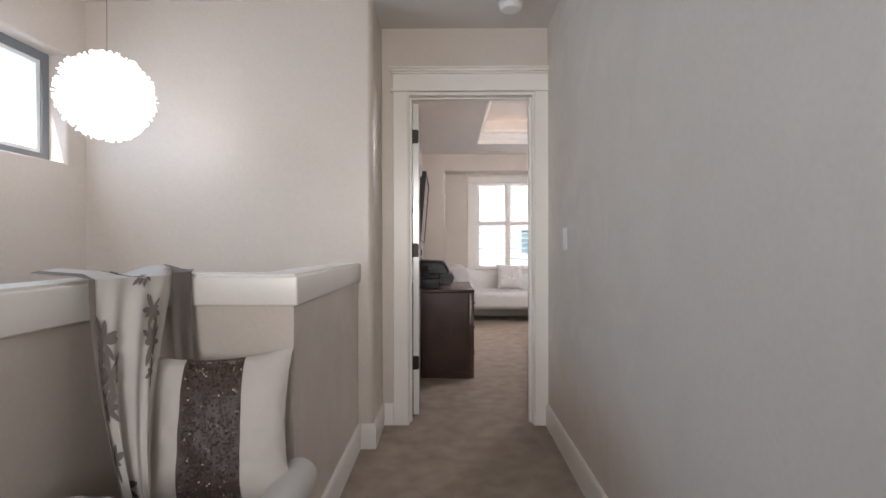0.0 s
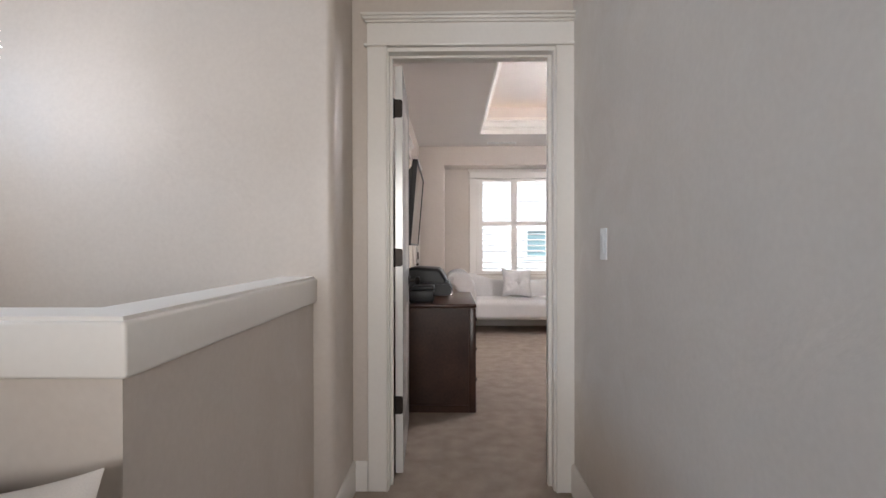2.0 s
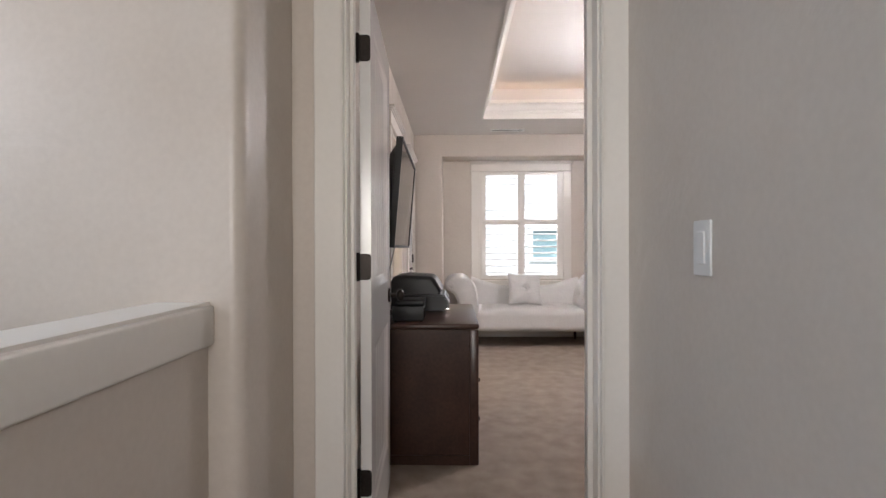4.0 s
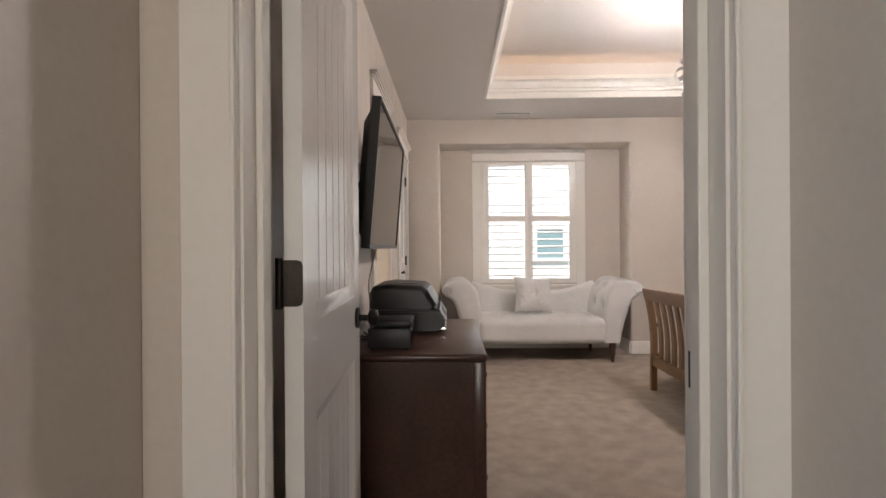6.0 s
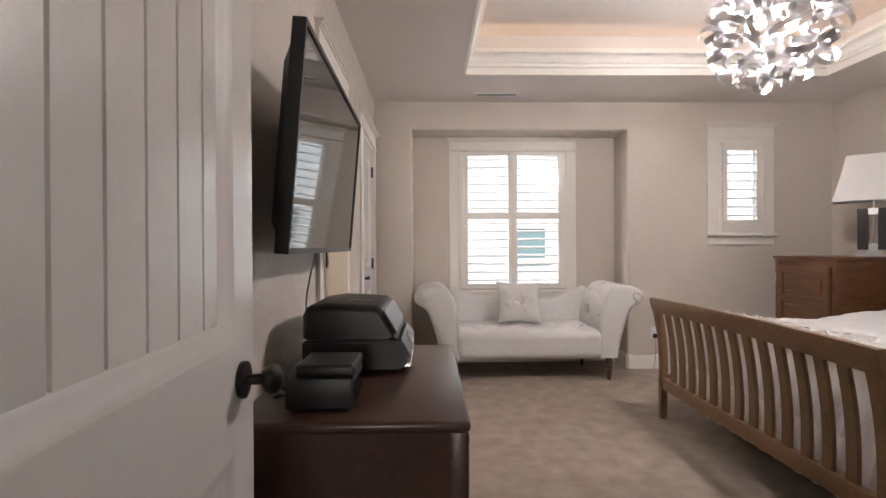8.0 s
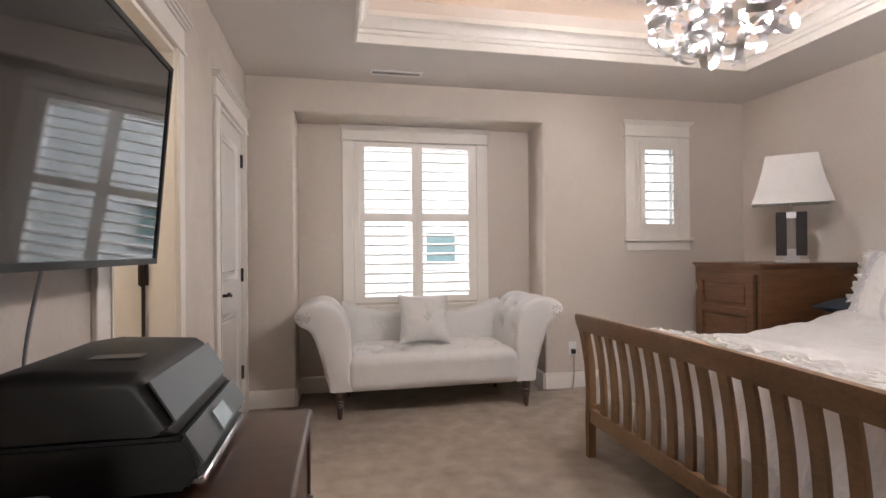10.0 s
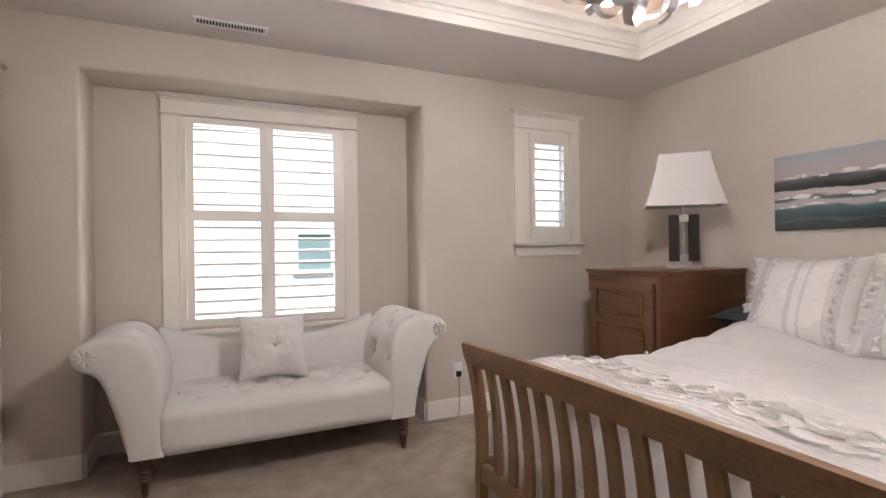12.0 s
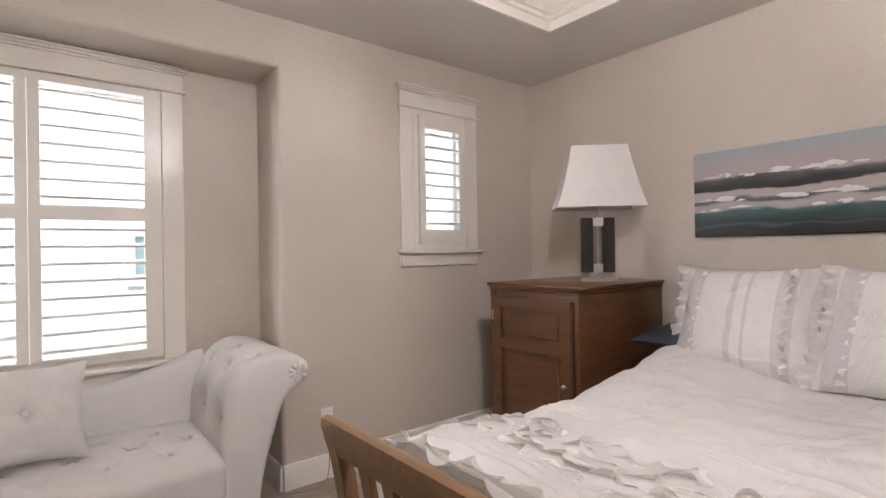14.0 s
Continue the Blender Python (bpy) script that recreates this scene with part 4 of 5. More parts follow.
tagged(tube([(-0.26, 5.02, 1.22), (-0.30, 5.03, 1.05), (-0.325, 5.05, 0.95), (-0.30, 5.0, 0.84), (-0.33, 5.08, 0.76)], 0.004, "power_cable", mat("grey_cable", (0.35, 0.35, 0.36), 0.5)),
       "grey cable hanging from the television to the dresser", "cable")

# ---- settee in the alcove ----
sofa = thing("settee", "white tufted settee with rolled scroll arms, in the alcove", "sofa", (1.0, 7.40, 0))
BUTTON = LINEN
tufts = [(-0.44 + 0.22 * i, 0.16 + 0.0 * i) for i in range(5)] + [(-0.55 + 0.22 * i, 0.33) for i in range(6)] + [(-0.44 + 0.22 * i, 0.48) for i in range(5)]
seams = [(a, b) for i, a in enumerate(tufts) for b in tufts[i + 1:] if 0.12 < math.dist(a, b) < 0.215 and abs(a[1] - b[1]) > 0.1]
part("seat", cushion_block(-0.640, -0.012, 0.182, 0.640, 0.64, 0.430, 0.065, 0.026, 60, 1.0, tufts, 0.026, seams), LINEN, sofa, "button-tufted seat")
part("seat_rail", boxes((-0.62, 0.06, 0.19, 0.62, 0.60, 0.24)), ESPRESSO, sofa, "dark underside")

# camel back: high at both ends, low in the middle


def back_top(x):
    a = abs(x)
    return 0.665 + 0.105 * max(0.0, min(1.0, (a - 0.26) / 0.38)) ** 1.4


bm = bmesh.new()
n = 40
prev = None
for i in range(n + 1):
    x = -0.67 + 1.34 * i / n
    t = back_top(x)
    ring = [bm.verts.new((x, y, z)) for y, z in ((0.585, 0.30), (0.600, t - 0.05), (0.612, t - 0.018), (0.640, t), (0.675, t - 0.006), (0.700, t - 0.04), (0.705, 0.22), (0.60, 0.22))]
    if prev:
        for k in range(8):
            bm.faces.new((prev[k], prev[(k + 1) % 8], ring[(k + 1) % 8], ring[k]))
    else:
        bm.faces.new(ring)
    prev = ring
bm.faces.new(prev[::-1])
part("backrest", bm, LINEN, sofa)

ARM = [(0.600, 0.195), (0.600, 0.42), (0.603, 0.50), (0.610, 0.58), (0.624, 0.655), (0.650, 0.725), (0.692, 0.782), (0.745, 0.815), (0.805, 0.827), (0.865, 0.821), (0.915, 0.806), (0.957, 0.786), (0.985, 0.752), (0.991, 0.712),
       (0.979, 0.674), (0.950, 0.650), (0.916, 0.642), (0.888, 0.618), (0.864, 0.573), (0.839, 0.50), (0.810, 0.40), (0.782, 0.29), (0.757, 0.195)]


def resample(points, n, closed=True):
    pts = [Vector(p) for p in points] + ([Vector(points[0])] if closed else [])
    lens = [0.0]
    for a, b in zip(pts, pts[1:]):
        lens.append(lens[-1] + (b - a).length)
    out = []
    for i in range(n):
        d = lens[-1] * i / n
        k = max(j for j in range(len(lens) - 1) if lens[j] <= d + 1e-9)
        f = (d - lens[k]) / (lens[k + 1] - lens[k])
        out.append(pts[k].lerp(pts[k + 1], f))
    return out


def scroll_arm(side):
    n = 96
    prof = resample(ARM, n)
    for _ in range(2):
        prof = [prof[k] if min(prof[k].y, prof[k - 1].y) < 0.25 else (prof[k - 1] + prof[k] * 2 + prof[(k + 1) % n]) / 4 for k in range(n)]
    bm = bmesh.new()
    dips = [(0.606, 0.565, 0.13), (0.606, 0.565, 0.42), (0.668, 0.752, 0.27), (0.668, 0.752, 0.54), (0.775, 0.822, 0.13), (0.775, 0.822, 0.42)]
    folds = [(a, b) for i, a in enumerate(dips) for b in dips[i + 1:] if abs(a[0] - b[0]) > 0.02 and abs(a[2] - b[2]) < 0.2]
    R = 0.040
    front = [(R - R * math.cos(i * math.pi / 12), R - R * math.sin(i * math.pi / 12)) for i in range(6)]
    ny = 24
    levels = [(y, ins) for y, ins in front] + [(R + (0.64 - 2 * R) * j / ny, 0.0) for j in range(ny + 1)] + [(0.64 - y, ins) for y, ins in front[::-1]]
    rings = []
    for y, inset in levels:
        ring = []
        for k, p in enumerate(prof):
            a, b = prof[k - 2], prof[(k + 2) % n]
            nrm = Vector((b.y - a.y, -(b.x - a.x))).normalized()
            q = p + nrm * inset * max(0.0, min(1.0, (p.y - 0.195) / 0.09))
            for dx, dz, dy in dips:
                rr = (p.x - dx) ** 2 + (p.y - dz) ** 2 + (y - dy) ** 2
                q = q + nrm * (0.038 * math.exp(-rr / 0.0013) + 0.020 * math.exp(-rr / 0.008))
            for (ax, az, ay), (cx, cz, cy) in folds:
                w3 = Vector((cx - ax, cz - az, cy - ay))
                v3 = Vector((p.x - ax, p.y - az, y - ay))
                f = max(0.0, min(1.0, v3.dot(w3) / w3.length_squared))
                q = q + nrm * 0.011 * math.exp(-(v3 - w3 * f).length_squared / 0.00022)
            # the cover pulls into a few short pleats where the arm turns
            for pz in (0.36, 0.445, 0.60):
                if p.x > 0.66:
                    q = q + nrm * 0.006 * math.exp(-((p.y - pz - 0.05 * y) / 0.007) ** 2) * math.exp(-(y / 0.16) ** 2)
            soft = 0.004 * noise.noise(Vector((p.x * 9, y * 9, p.y * 9 + side)))
            ring.append(bm.verts.new((side * (q.x + soft), y, q.y)))
        rings.append(ring)
    for a, b in zip(rings, rings[1:]):
        for k in range(n):
            bm.faces.new((a[k], a[(k + 1) % n], b[(k + 1) % n], b[k]))
    bm.faces.new(rings[0])
    bm.faces.new(rings[-1][::-1])
    bmesh.ops.recalc_face_normals(bm, faces=bm.faces[:])
    arm = part("scroll_arm", bm, LINEN, sofa, "rolled upholstered scroll arm")
    # gathered pleats and button on the scroll's face
    bm = bmesh.new()
    sx, sz = 0.930, 0.722
    prev = None
    for i in range(9):
        f = i / 8
        rad = 0.006 + 0.056 * f
        ring = []
        for k in range(54):
            a = k * 2 * math.pi / 54
            lift = 0.024 * math.sin(math.pi * (0.12 + 0.88 * f)) ** 0.8 * (0.80 + 0.20 * math.cos(9 * a + 0.8 * math.sin(2 * a))) - 0.004
            ring.append(bm.verts.new((side * (sx + rad * math.cos(a)), 0.006 - lift + 0.018 * f ** 4, sz + rad * math.sin(a))))
        if prev:
            for k in range(54):
                bm.faces.new((prev[k], prev[(k + 1) % 54], ring[(k + 1) % 54], ring[k]))
        else:
            bm.faces.new(ring)
        prev = ring
    bmesh.ops.recalc_face_normals(bm, faces=bm.faces[:])
    part("rosette", bm, LINEN, arm, "gathered pleats round a button")
    bm = bmesh.new()
    r = bmesh.ops.create_uvsphere(bm, u_segments=12, v_segments=8, radius=0.010)
    bmesh.ops.transform(bm, matrix=Matrix.Translation((side * sx, 0.0, sz)), verts=r["verts"])
    part("button", bm, BUTTON, arm)
    for dx, dz, dy in dips:
        bm = bmesh.new()
        r = bmesh.ops.create_uvsphere(bm, u_segments=10, v_segments=6, radius=0.010)
        bmesh.ops.transform(bm, matrix=Matrix.Translation((side * (dx + 0.024), dy, dz - 0.020)), verts=r["verts"])
        part("button", bm, BUTTON, arm)


scroll_arm(1)
scroll_arm(-1)
for x, y in tufts:
    bm = bmesh.new()
    r = bmesh.ops.create_uvsphere(bm, u_segments=10, v_segments=6, radius=0.009)
    bmesh.ops.transform(bm, matrix=Matrix.Translation((x, y, 0.428)), verts=r["verts"])
    part("button", bm, BUTTON, sofa)
LEG = [(0.013, 0.0), (0.019, 0.03), (0.024, 0.075), (0.031, 0.085), (0.025, 0.095), (0.033, 0.105), (0.026, 0.115), (0.034, 0.128), (0.027, 0.138), (0.034, 0.15), (0.031, 0.18), (0.028, 0.205)]
for x in (-0.69, 0.69):
    part("leg", lathe(bmesh.new(), LEG, (x, 0.03, 0)), ESPRESSO, sofa, "dark turned wooden leg")
for x in (-0.62, 0.62):
    bm = bmesh.new()
    cyl(bm, (x, 0.58, 0), (x, 0.58, 0.2), 0.015, 0.024, 12)
    part("leg", bm, ESPRESSO, sofa, "dark wooden back leg")
cu = thing("cushion", "white square cushion with a centre button, on the settee", "cushion")
cu.matrix_basis = pose(0.965, 7.76, 0.640, -20, 2, 4)
part("cover", pillow_mesh(0.415, 0.40, 0.17, 36, 0.02, 5.0), LINEN, cu)
bm = bmesh.new()
r = bmesh.ops.create_uvsphere(bm, u_segments=12, v_segments=8, radius=0.013)
bmesh.ops.transform(bm, matrix=Matrix.Translation((0, -0.068, 0)) @ Matrix.Diagonal((1, 0.6, 1, 1)), verts=r["verts"])
part("button", bm, LINEN, cu)

# ---- bed ----
bed = thing("bed", "brown wooden slatted sleigh bed with white bedding", "bed")
FY0, FY1 = 4.79, 6.492


def board_x(z):
    """The footboard leans outwards towards its top."""
    s = (z - 0.22) / 0.58
    return 1.706 + 0.009 * math.sin(math.pi * max(0, min(1, s * 1.1))) - 0.050 * max(0.0, s) ** 2.2


def curved_bar(y0, y1, z0, z1, thick, n=10, grow=0.0):
    bm = bmesh.new()
    prev = None
    for i in range(n + 1):
        z = z0 + (z1 - z0) * i / n
        x = board_x(z)
        g = grow * (1 - i / n)
        ring = [bm.verts.new(p) for p in ((x - thick / 2, y0 + g, z), (x + thick / 2, y0 + g, z), (x + thick / 2, y1 - g, z), (x - thick / 2, y1 - g, z))]
        if prev:
            for k in range(4):
                bm.faces.new((prev[k], prev[(k + 1) % 4], ring[(k + 1) % 4], ring[k]))
        else:
            bm.faces.new(ring[::-1])
        prev = ring
    bm.faces.new(prev)
    bmesh.ops.bevel(bm, geom=[e for e in bm.edges if len(e.link_faces) == 2 and e.calc_face_angle(0) > 0.8], offset=0.004, segments=2, affect="EDGES")
    return bm


for a, b in ((FY1 - 0.055, FY1), (FY0, FY0 + 0.055)):
    part("post", curved_bar(a, b, 0.0, 0.800, 0.042, 14, 0.008), OAK, bed)
bm = bmesh.new()
prev = None
for i in range(31):
    f = i / 30
    y = FY0 - 0.012 + (FY1 - FY0 + 0.024) * f
    lift = 0.012 * math.sin(math.pi * f)
    ring = []
    for z, dx in ((0.712, 0.017), (0.742, 0.021), (0.786, 0.023), (0.806, 0.016), (0.810, 0.0), (0.806, -0.018), (0.786, -0.024), (0.742, -0.021), (0.712, -0.017)):
        ring.append(bm.verts.new((board_x(z) + dx, y, z + lift)))
    if prev:
        for k in range(9):
            bm.faces.new((prev[k], prev[(k + 1) % 9], ring[(k + 1) % 9], ring[k]))
    else:
        bm.faces.new(ring)
    prev = ring
bm.faces.new(prev[::-1])
part("top_rail", bm, OAK, bed)
part("bottom_rail", boxes((board_x(0.24) - 0.018, FY0 + 0.05, 0.20, board_x(0.24) + 0.018, FY1 - 0.05, 0.278), bevel=0.005, seg=2), OAK, bed)
NS = 13
for i in range(NS):
    y = FY1 - 0.055 - (FY1 - FY0 - 0.11) * (i + 1) / (NS + 1)
    part("slat", curved_bar(y - 0.025, y + 0.025, 0.270, 0.730, 0.018, 10), OAK, bed)
for y in (FY0 + 0.03, FY1 - 0.06):
    part("side_rail", boxes((1.71, y, 0.20, 3.95, y + 0.03, 0.30), bevel=0.003), OAK, bed)
# the base's dark colour carries the shade below the mattress
part("base", boxes((1.88, FY0 + 0.06, 0.17, 3.94, FY1 - 0.09, 0.27)), DARKGAP, bed, "bed base coloured near-black for the shade under the bed")
part("mattress", cushion_block(1.90, FY0 + 0.05, 0.27, 3.945, FY1 - 0.06, 0.56, 0.05, 0.01, 10), BEDDING, bed, "white mattress")

duvet = thing("duvet", "rumpled white duvet with ruffled bands across its foot", "duvet")


def duvet_top(x, y):
    z = 0.642 + 0.062 * math.exp(-((x - 2.02) / 0.33) ** 2) + 0.022 * math.exp(-((x - 3.0) / 0.5) ** 2)
    z += 0.018 * noise.noise(Vector((x * 2.6, y * 2.6, 1.0))) + 0.015 * noise.noise(Vector((x * 7, y * 5, 4.0)))
    z += 0.014 * abs(noise.noise(Vector((x * 9 + y * 5, y * 6, 8.0)))) 
    z += 0.05 * max(0.0, min(1.0, (x - 3.15) / 0.3)) ** 2
    z += 0.075 * max(0.0, min(1.0, (x - 2.75) / 0.6)) * max(0.0, min(1.0, (y - 5.95) / 0.35))
    e = min(1.0, max(0.0, (6.50 - y) / 0.16))
    return z - 0.02 * (1 - e) ** 2


def duvet_point(u, v):
    """u from the hanging foot to the head, v across; both ends of v hang down the sides."""
    y = 4.83 + (v - 0.097) / 0.806 * 1.675
    over = 0.0
    if v < 0.097:
        over, y = (0.097 - v) / 0.097, 4.83
    elif v > 0.903:
        over, y = (v - 0.903) / 0.097, 6.505
    if u < 0.16:
        k = 1 - u / 0.16
        x = 1.752 + 0.012 * math.sin(y * 38 + 1.5 * math.sin(y * 9)) * k + 0.009 * math.sin(y * 71 + 1) * k + 0.128 * (1 - k) ** 1.1
        z = duvet_top(1.88, y) - 0.02 * (1 - (1 - k) ** 3) - 0.40 * k ** 1.25
    else:
        x = 1.88 + (3.76 - 1.88) * (u - 0.16) / 0.84
        z = duvet_top(x, y)
    if over:
        f = 0.014 * math.sin(x * 31) + 0.010 * math.sin(x * 57 + 2)
        y += (1 if v > 0.5 else -1) * (0.020 + f * over + 0.02 * over)
        z -= 0.36 * over if u >= 0.16 else 0.0
    return Vector((x, y, max(z, 0.16)))


bm = bmesh.new()
grid_surface(bm, duvet_point, 150, 130)
part("cover", bm, BEDDING, duvet)


CHIFFON = textured("thin_white_cotton", (0.86, 0.84, 0.815), (0.90, 0.88, 0.855), 0.9, 9, 300, 0.2)
ct = CHIFFON.node_tree
tl = ct.nodes.new("ShaderNodeBsdfTranslucent")
tl.inputs[0].default_value = (0.85, 0.83, 0.80, 1)
mx = ct.nodes.new("ShaderNodeMixShader")
mx.inputs[0].default_value = 0.45
ct.links.new(ct.nodes["Principled BSDF"].outputs[0], mx.inputs[1])
ct.links.new(tl.outputs[0], mx.inputs[2])
ct.links.new(mx.outputs[0], ct.nodes["Material Output"].inputs[0])


def ruffle(x0, phase, amp, height, lean, wave):
    """A gathered ribbon sewn across the bed."""
    bm = bmesh.new()

    def f(u, v):
        y = 4.83 + 1.67 * u
        ph = y * wave + phase + 2.2 * noise.noise(Vector((y * 3, phase, 0)))
        x = x0 + 0.03 * noise.noise(Vector((y * 1.5, phase, 3.0))) + v * (1.25 * lean + amp * math.sin(ph))
        z = duvet_top(x0, y) - 0.004 + 0.72 * height * v * (0.75 + 0.35 * math.cos(ph * 0.53 + 1)) * (1 + 0.25 * noise.noise(Vector((y * 9, phase, 5))))
        return Vector((x, y + v * 0.012 * math.cos(ph * 0.9), z))
    grid_surface(bm, f, 230, 5)
    part("ruffle", bm, CHIFFON, duvet, "gathered white ruffle")


ROWS = ((1.892, 0.060, -0.040), (1.912, 0.050, -0.022), (2.105, 0.030, -0.045), (2.150, 0.040, -0.030), (2.190, 0.026, -0.045), (2.240, 0.038, -0.034), (2.290, 0.028, -0.048), (2.345, 0.034, -0.036), (2.410, 0.024, -0.045))
for i, (x, tall, lean) in enumerate(ROWS):
    ruffle(x, i * 1.7, 0.016 + 0.005 * (i % 3), tall, lean, 52 + 9 * (i % 4))
for k in range(8):
    bm = bmesh.new()
    x = 1.965 + 0.030 * k if k < 4 else 2.51 + 0.030 * (k - 4)
    grid_surface(bm, lambda u, v: Vector((x + 0.007 * (v - 0.5) * 2 + 0.008 * math.sin(u * 9 + k), 4.84 + 1.65 * u, duvet_top(x, 4.84 + 1.65 * u) + 0.007 * math.sin(math.pi * v) - 0.0005)), 90, 6)
    part("pintuck", bm, BEDDING, duvet)
# ruffled hem of the bed skirt behind the slats
bm = bmesh.new()
grid_surface(bm, lambda u, v: Vector((1.768 - 0.022 * v + 0.009 * math.sin(u * 88 + 2 * noise.noise(Vector((u * 14, 0, 0)))) * (0.3 + v), 4.86 + 1.62 * u, 0.40 - 0.23 * v)), 260, 6)
sk = thing("bed_skirt", "white gathered bed skirt behind the footboard slats", "bed skirt")
part("cloth", bm, CHIFFON, sk)

# ---- pillows ----
SHAM = textured("white_sham", (0.74, 0.71, 0.69), (0.80, 0.77, 0.75), 0.9, 7, 300, 0.3)
wrinkled(SHAM, 6.0, 0.05, (1, 1, 1), 3.0)
t = SHAM.node_tree
co = t.nodes.new("ShaderNodeTexCoord")
sep = t.nodes.new("ShaderNodeSeparateXYZ")
t.links.new(co.outputs["Object"], sep.inputs[0])
rp = t.nodes.new("ShaderNodeMapRange")
rp.inputs[1].default_value, rp.inputs[2].default_value = -0.32, 0.32
t.links.new(sep.outputs[0], rp.inputs[0])
band = t.nodes.new("ShaderNodeValToRGB")
band.color_ramp.interpolation = "CONSTANT"
W0, G0 = (0.70, 0.675, 0.655, 1), (0.58, 0.555, 0.56, 1)
stops = [(0.0, W0), (0.10, G0), (0.24, W0), (0.46, G0), (0.50, W0), (0.56, G0), (0.585, W0), (0.74, G0), (0.84, W0)]
el = band.color_ramp.elements
el[0].position, el[0].color = stops[0]
el[1].position, el[1].color = stops[1]
for p, c in stops[2:]:
    e = el.new(p)
    e.color = c
t.links.new(rp.outputs[0], band.inputs[0])
t.links.new(band.outputs[0], t.nodes["Principled BSDF"].inputs["Base Color"])


def sham(y, x=3.56, z=0.93, lean=-25, yaw=90, seed=0.0, tilt=0.0):
    p = thing("sham_pillow", "white and grey banded ruffled sham pillow leaning at the head", "pillow", group="pillows on the bed")
    p.matrix_basis = Matrix.Translation((x, y, z)) @ Matrix.Rotation(radians(-yaw), 4, "Z") @ pose(0, 0, 0, lean, tilt, 0)
    part("cover", pillow_mesh(0.60, 0.56, 0.23, 40, seed=seed), SHAM, p)
    for u0 in (-0.70, 0.60):
        bm = bmesh.new()

        def f(a, b):
            v = -0.93 + 1.86 * a
            base = pillow_point(u0, v, -1, 0.60, 0.56, 0.20, 0.0, seed=seed)
            return base + Vector((b * (0.035 + 0.010 * math.sin(v * 25 + seed)), -0.003 - 0.016 * b * (1 + math.sin(v * 33 + u0 * 9)), 0.004 * math.sin(v * 40) * b))
        grid_surface(bm, f, 90, 4)
        part("ruffle", bm, CHIFFON, p)
    for side in (-1, 1):
        bm = bmesh.new()

        def g(a, b):
            v = -0.98 + 1.96 * a
            q = pillow_point(side * 0.985, v, -1, 0.60, 0.56, 0.20, 0.0, seed=seed)
            return Vector((q.x + side * b * (0.045 + 0.012 * math.sin(v * 21)), q.y + 0.014 * math.sin(v * 37 + side) * b, q.z))
        grid_surface(bm, g, 80, 4)
        part("flange", bm, CHIFFON, p, "gathered white flange")
    return p


sham(6.165, z=0.915, lean=-30, seed=1.0, tilt=-2)
sham(5.56, x=3.52, z=0.915, lean=-29, seed=6.0, yaw=93, tilt=3)


def bed_pillow(y, mt, label, x=3.77, z=0.90, lean=-20, seed=0.0, w=0.70, h=0.50):
    p = thing("bed_pillow", label, "pillow", group="pillows on the bed")
    p.matrix_basis = Matrix.Translation((x, y, z)) @ Matrix.Rotation(radians(-90), 4, "Z") @ pose(0, 0, 0, lean, 0, 0)
    part("cover", pillow_mesh(w, h, 0.17, 26, seed=seed), mt, p)


bed_pillow(6.26, BEDDING, "plain white pillow standing against the wall", seed=2.0, z=0.925)
bed_pillow(5.50, CREAM, "plain cream pillow standing against the wall", seed=4.0)
NAVY = textured("dark_blue_cloth", (0.016, 0.022, 0.032), (0.03, 0.04, 0.055), 0.85, 9, 300, 0.3)
pw = thing("dark_pillow", "dark blue pillow lying flat beside the shams", "pillow", group="pillows on the bed")
pw.matrix_basis = Matrix.Translation((3.66, 6.42, 0.790)) @ Matrix.Rotation(radians(-90), 4, "Z") @ pose(0, 0, 0, -87, 0, 0)
part("cover", pillow_mesh(0.50, 0.46, 0.14, 22, seed=7.0), NAVY, pw)

# ---- cabinet beside the bed ----
cab = thing("nightstand_cabinet", "cherry wood nightstand cabinet with a panelled door", "cabinet")
NX0, NX1, NY0, NY1, NT = 3.115, 3.945, 6.742, 7.395, 1.068
part("body", boxes((NX0 + 0.02, NY0 + 0.012, 0.06, NX1, NY1 - 0.012, NT - 0.04), bevel=0.002), CHERRY, cab)
bm = bmesh.new()
box(bm, NX0 - 0.004, NY0 - 0.006, NT - 0.016, NX1, NY1 + 0.006, NT, 0.004, 2)
box(bm, NX0 + 0.003, NY0 + 0.001, NT - 0.028, NX1, NY1 - 0.001, NT - 0.016, 0.003)
box(bm, NX0 + 0.010, NY0 + 0.007, NT - 0.042, NX1, NY1 - 0.007, NT - 0.028, 0.003)
part("top", bm, CHERRY, cab, "moulded cherry top")
part("plinth", boxes((NX0 + 0.03, NY0 + 0.01, 0, NX1, NY1 - 0.01, 0.06)), CHERRY, cab)
part("stile", boxes((NX0 + 0.012, NY0 + 0.010, 0.06, NX0 + 0.022, NY0 + 0.05, NT - 0.042)), CHERRY, cab)
part("stile", boxes((NX0 + 0.012, NY1 - 0.05, 0.06, NX0 + 0.022, NY1 - 0.010, NT - 0.042)), CHERRY, cab)
dy0, dy1 = NY0 + 0.045, NY1 - 0.055
door = part("door", wall_grid("y", NX0 - 0.014, NX0 + 0.012, [dy0, dy0 + 0.06, dy1 - 0.06, dy1], [0.10, 0.16, 0.70, 0.75, 0.93, 0.99],
            [(dy0 + 0.06, dy1 - 0.06, 0.16, 0.70), (dy0 + 0.06, dy1 - 0.06, 0.75, 0.93)], lambda x, y, z: x < NX0 and dy0 + 0.05 < y < dy1 - 0.05 and 0.15 < z < 0.94 and not 0.705 < z < 0.745, 0.006), CHERRY, cab, "framed cherry door")
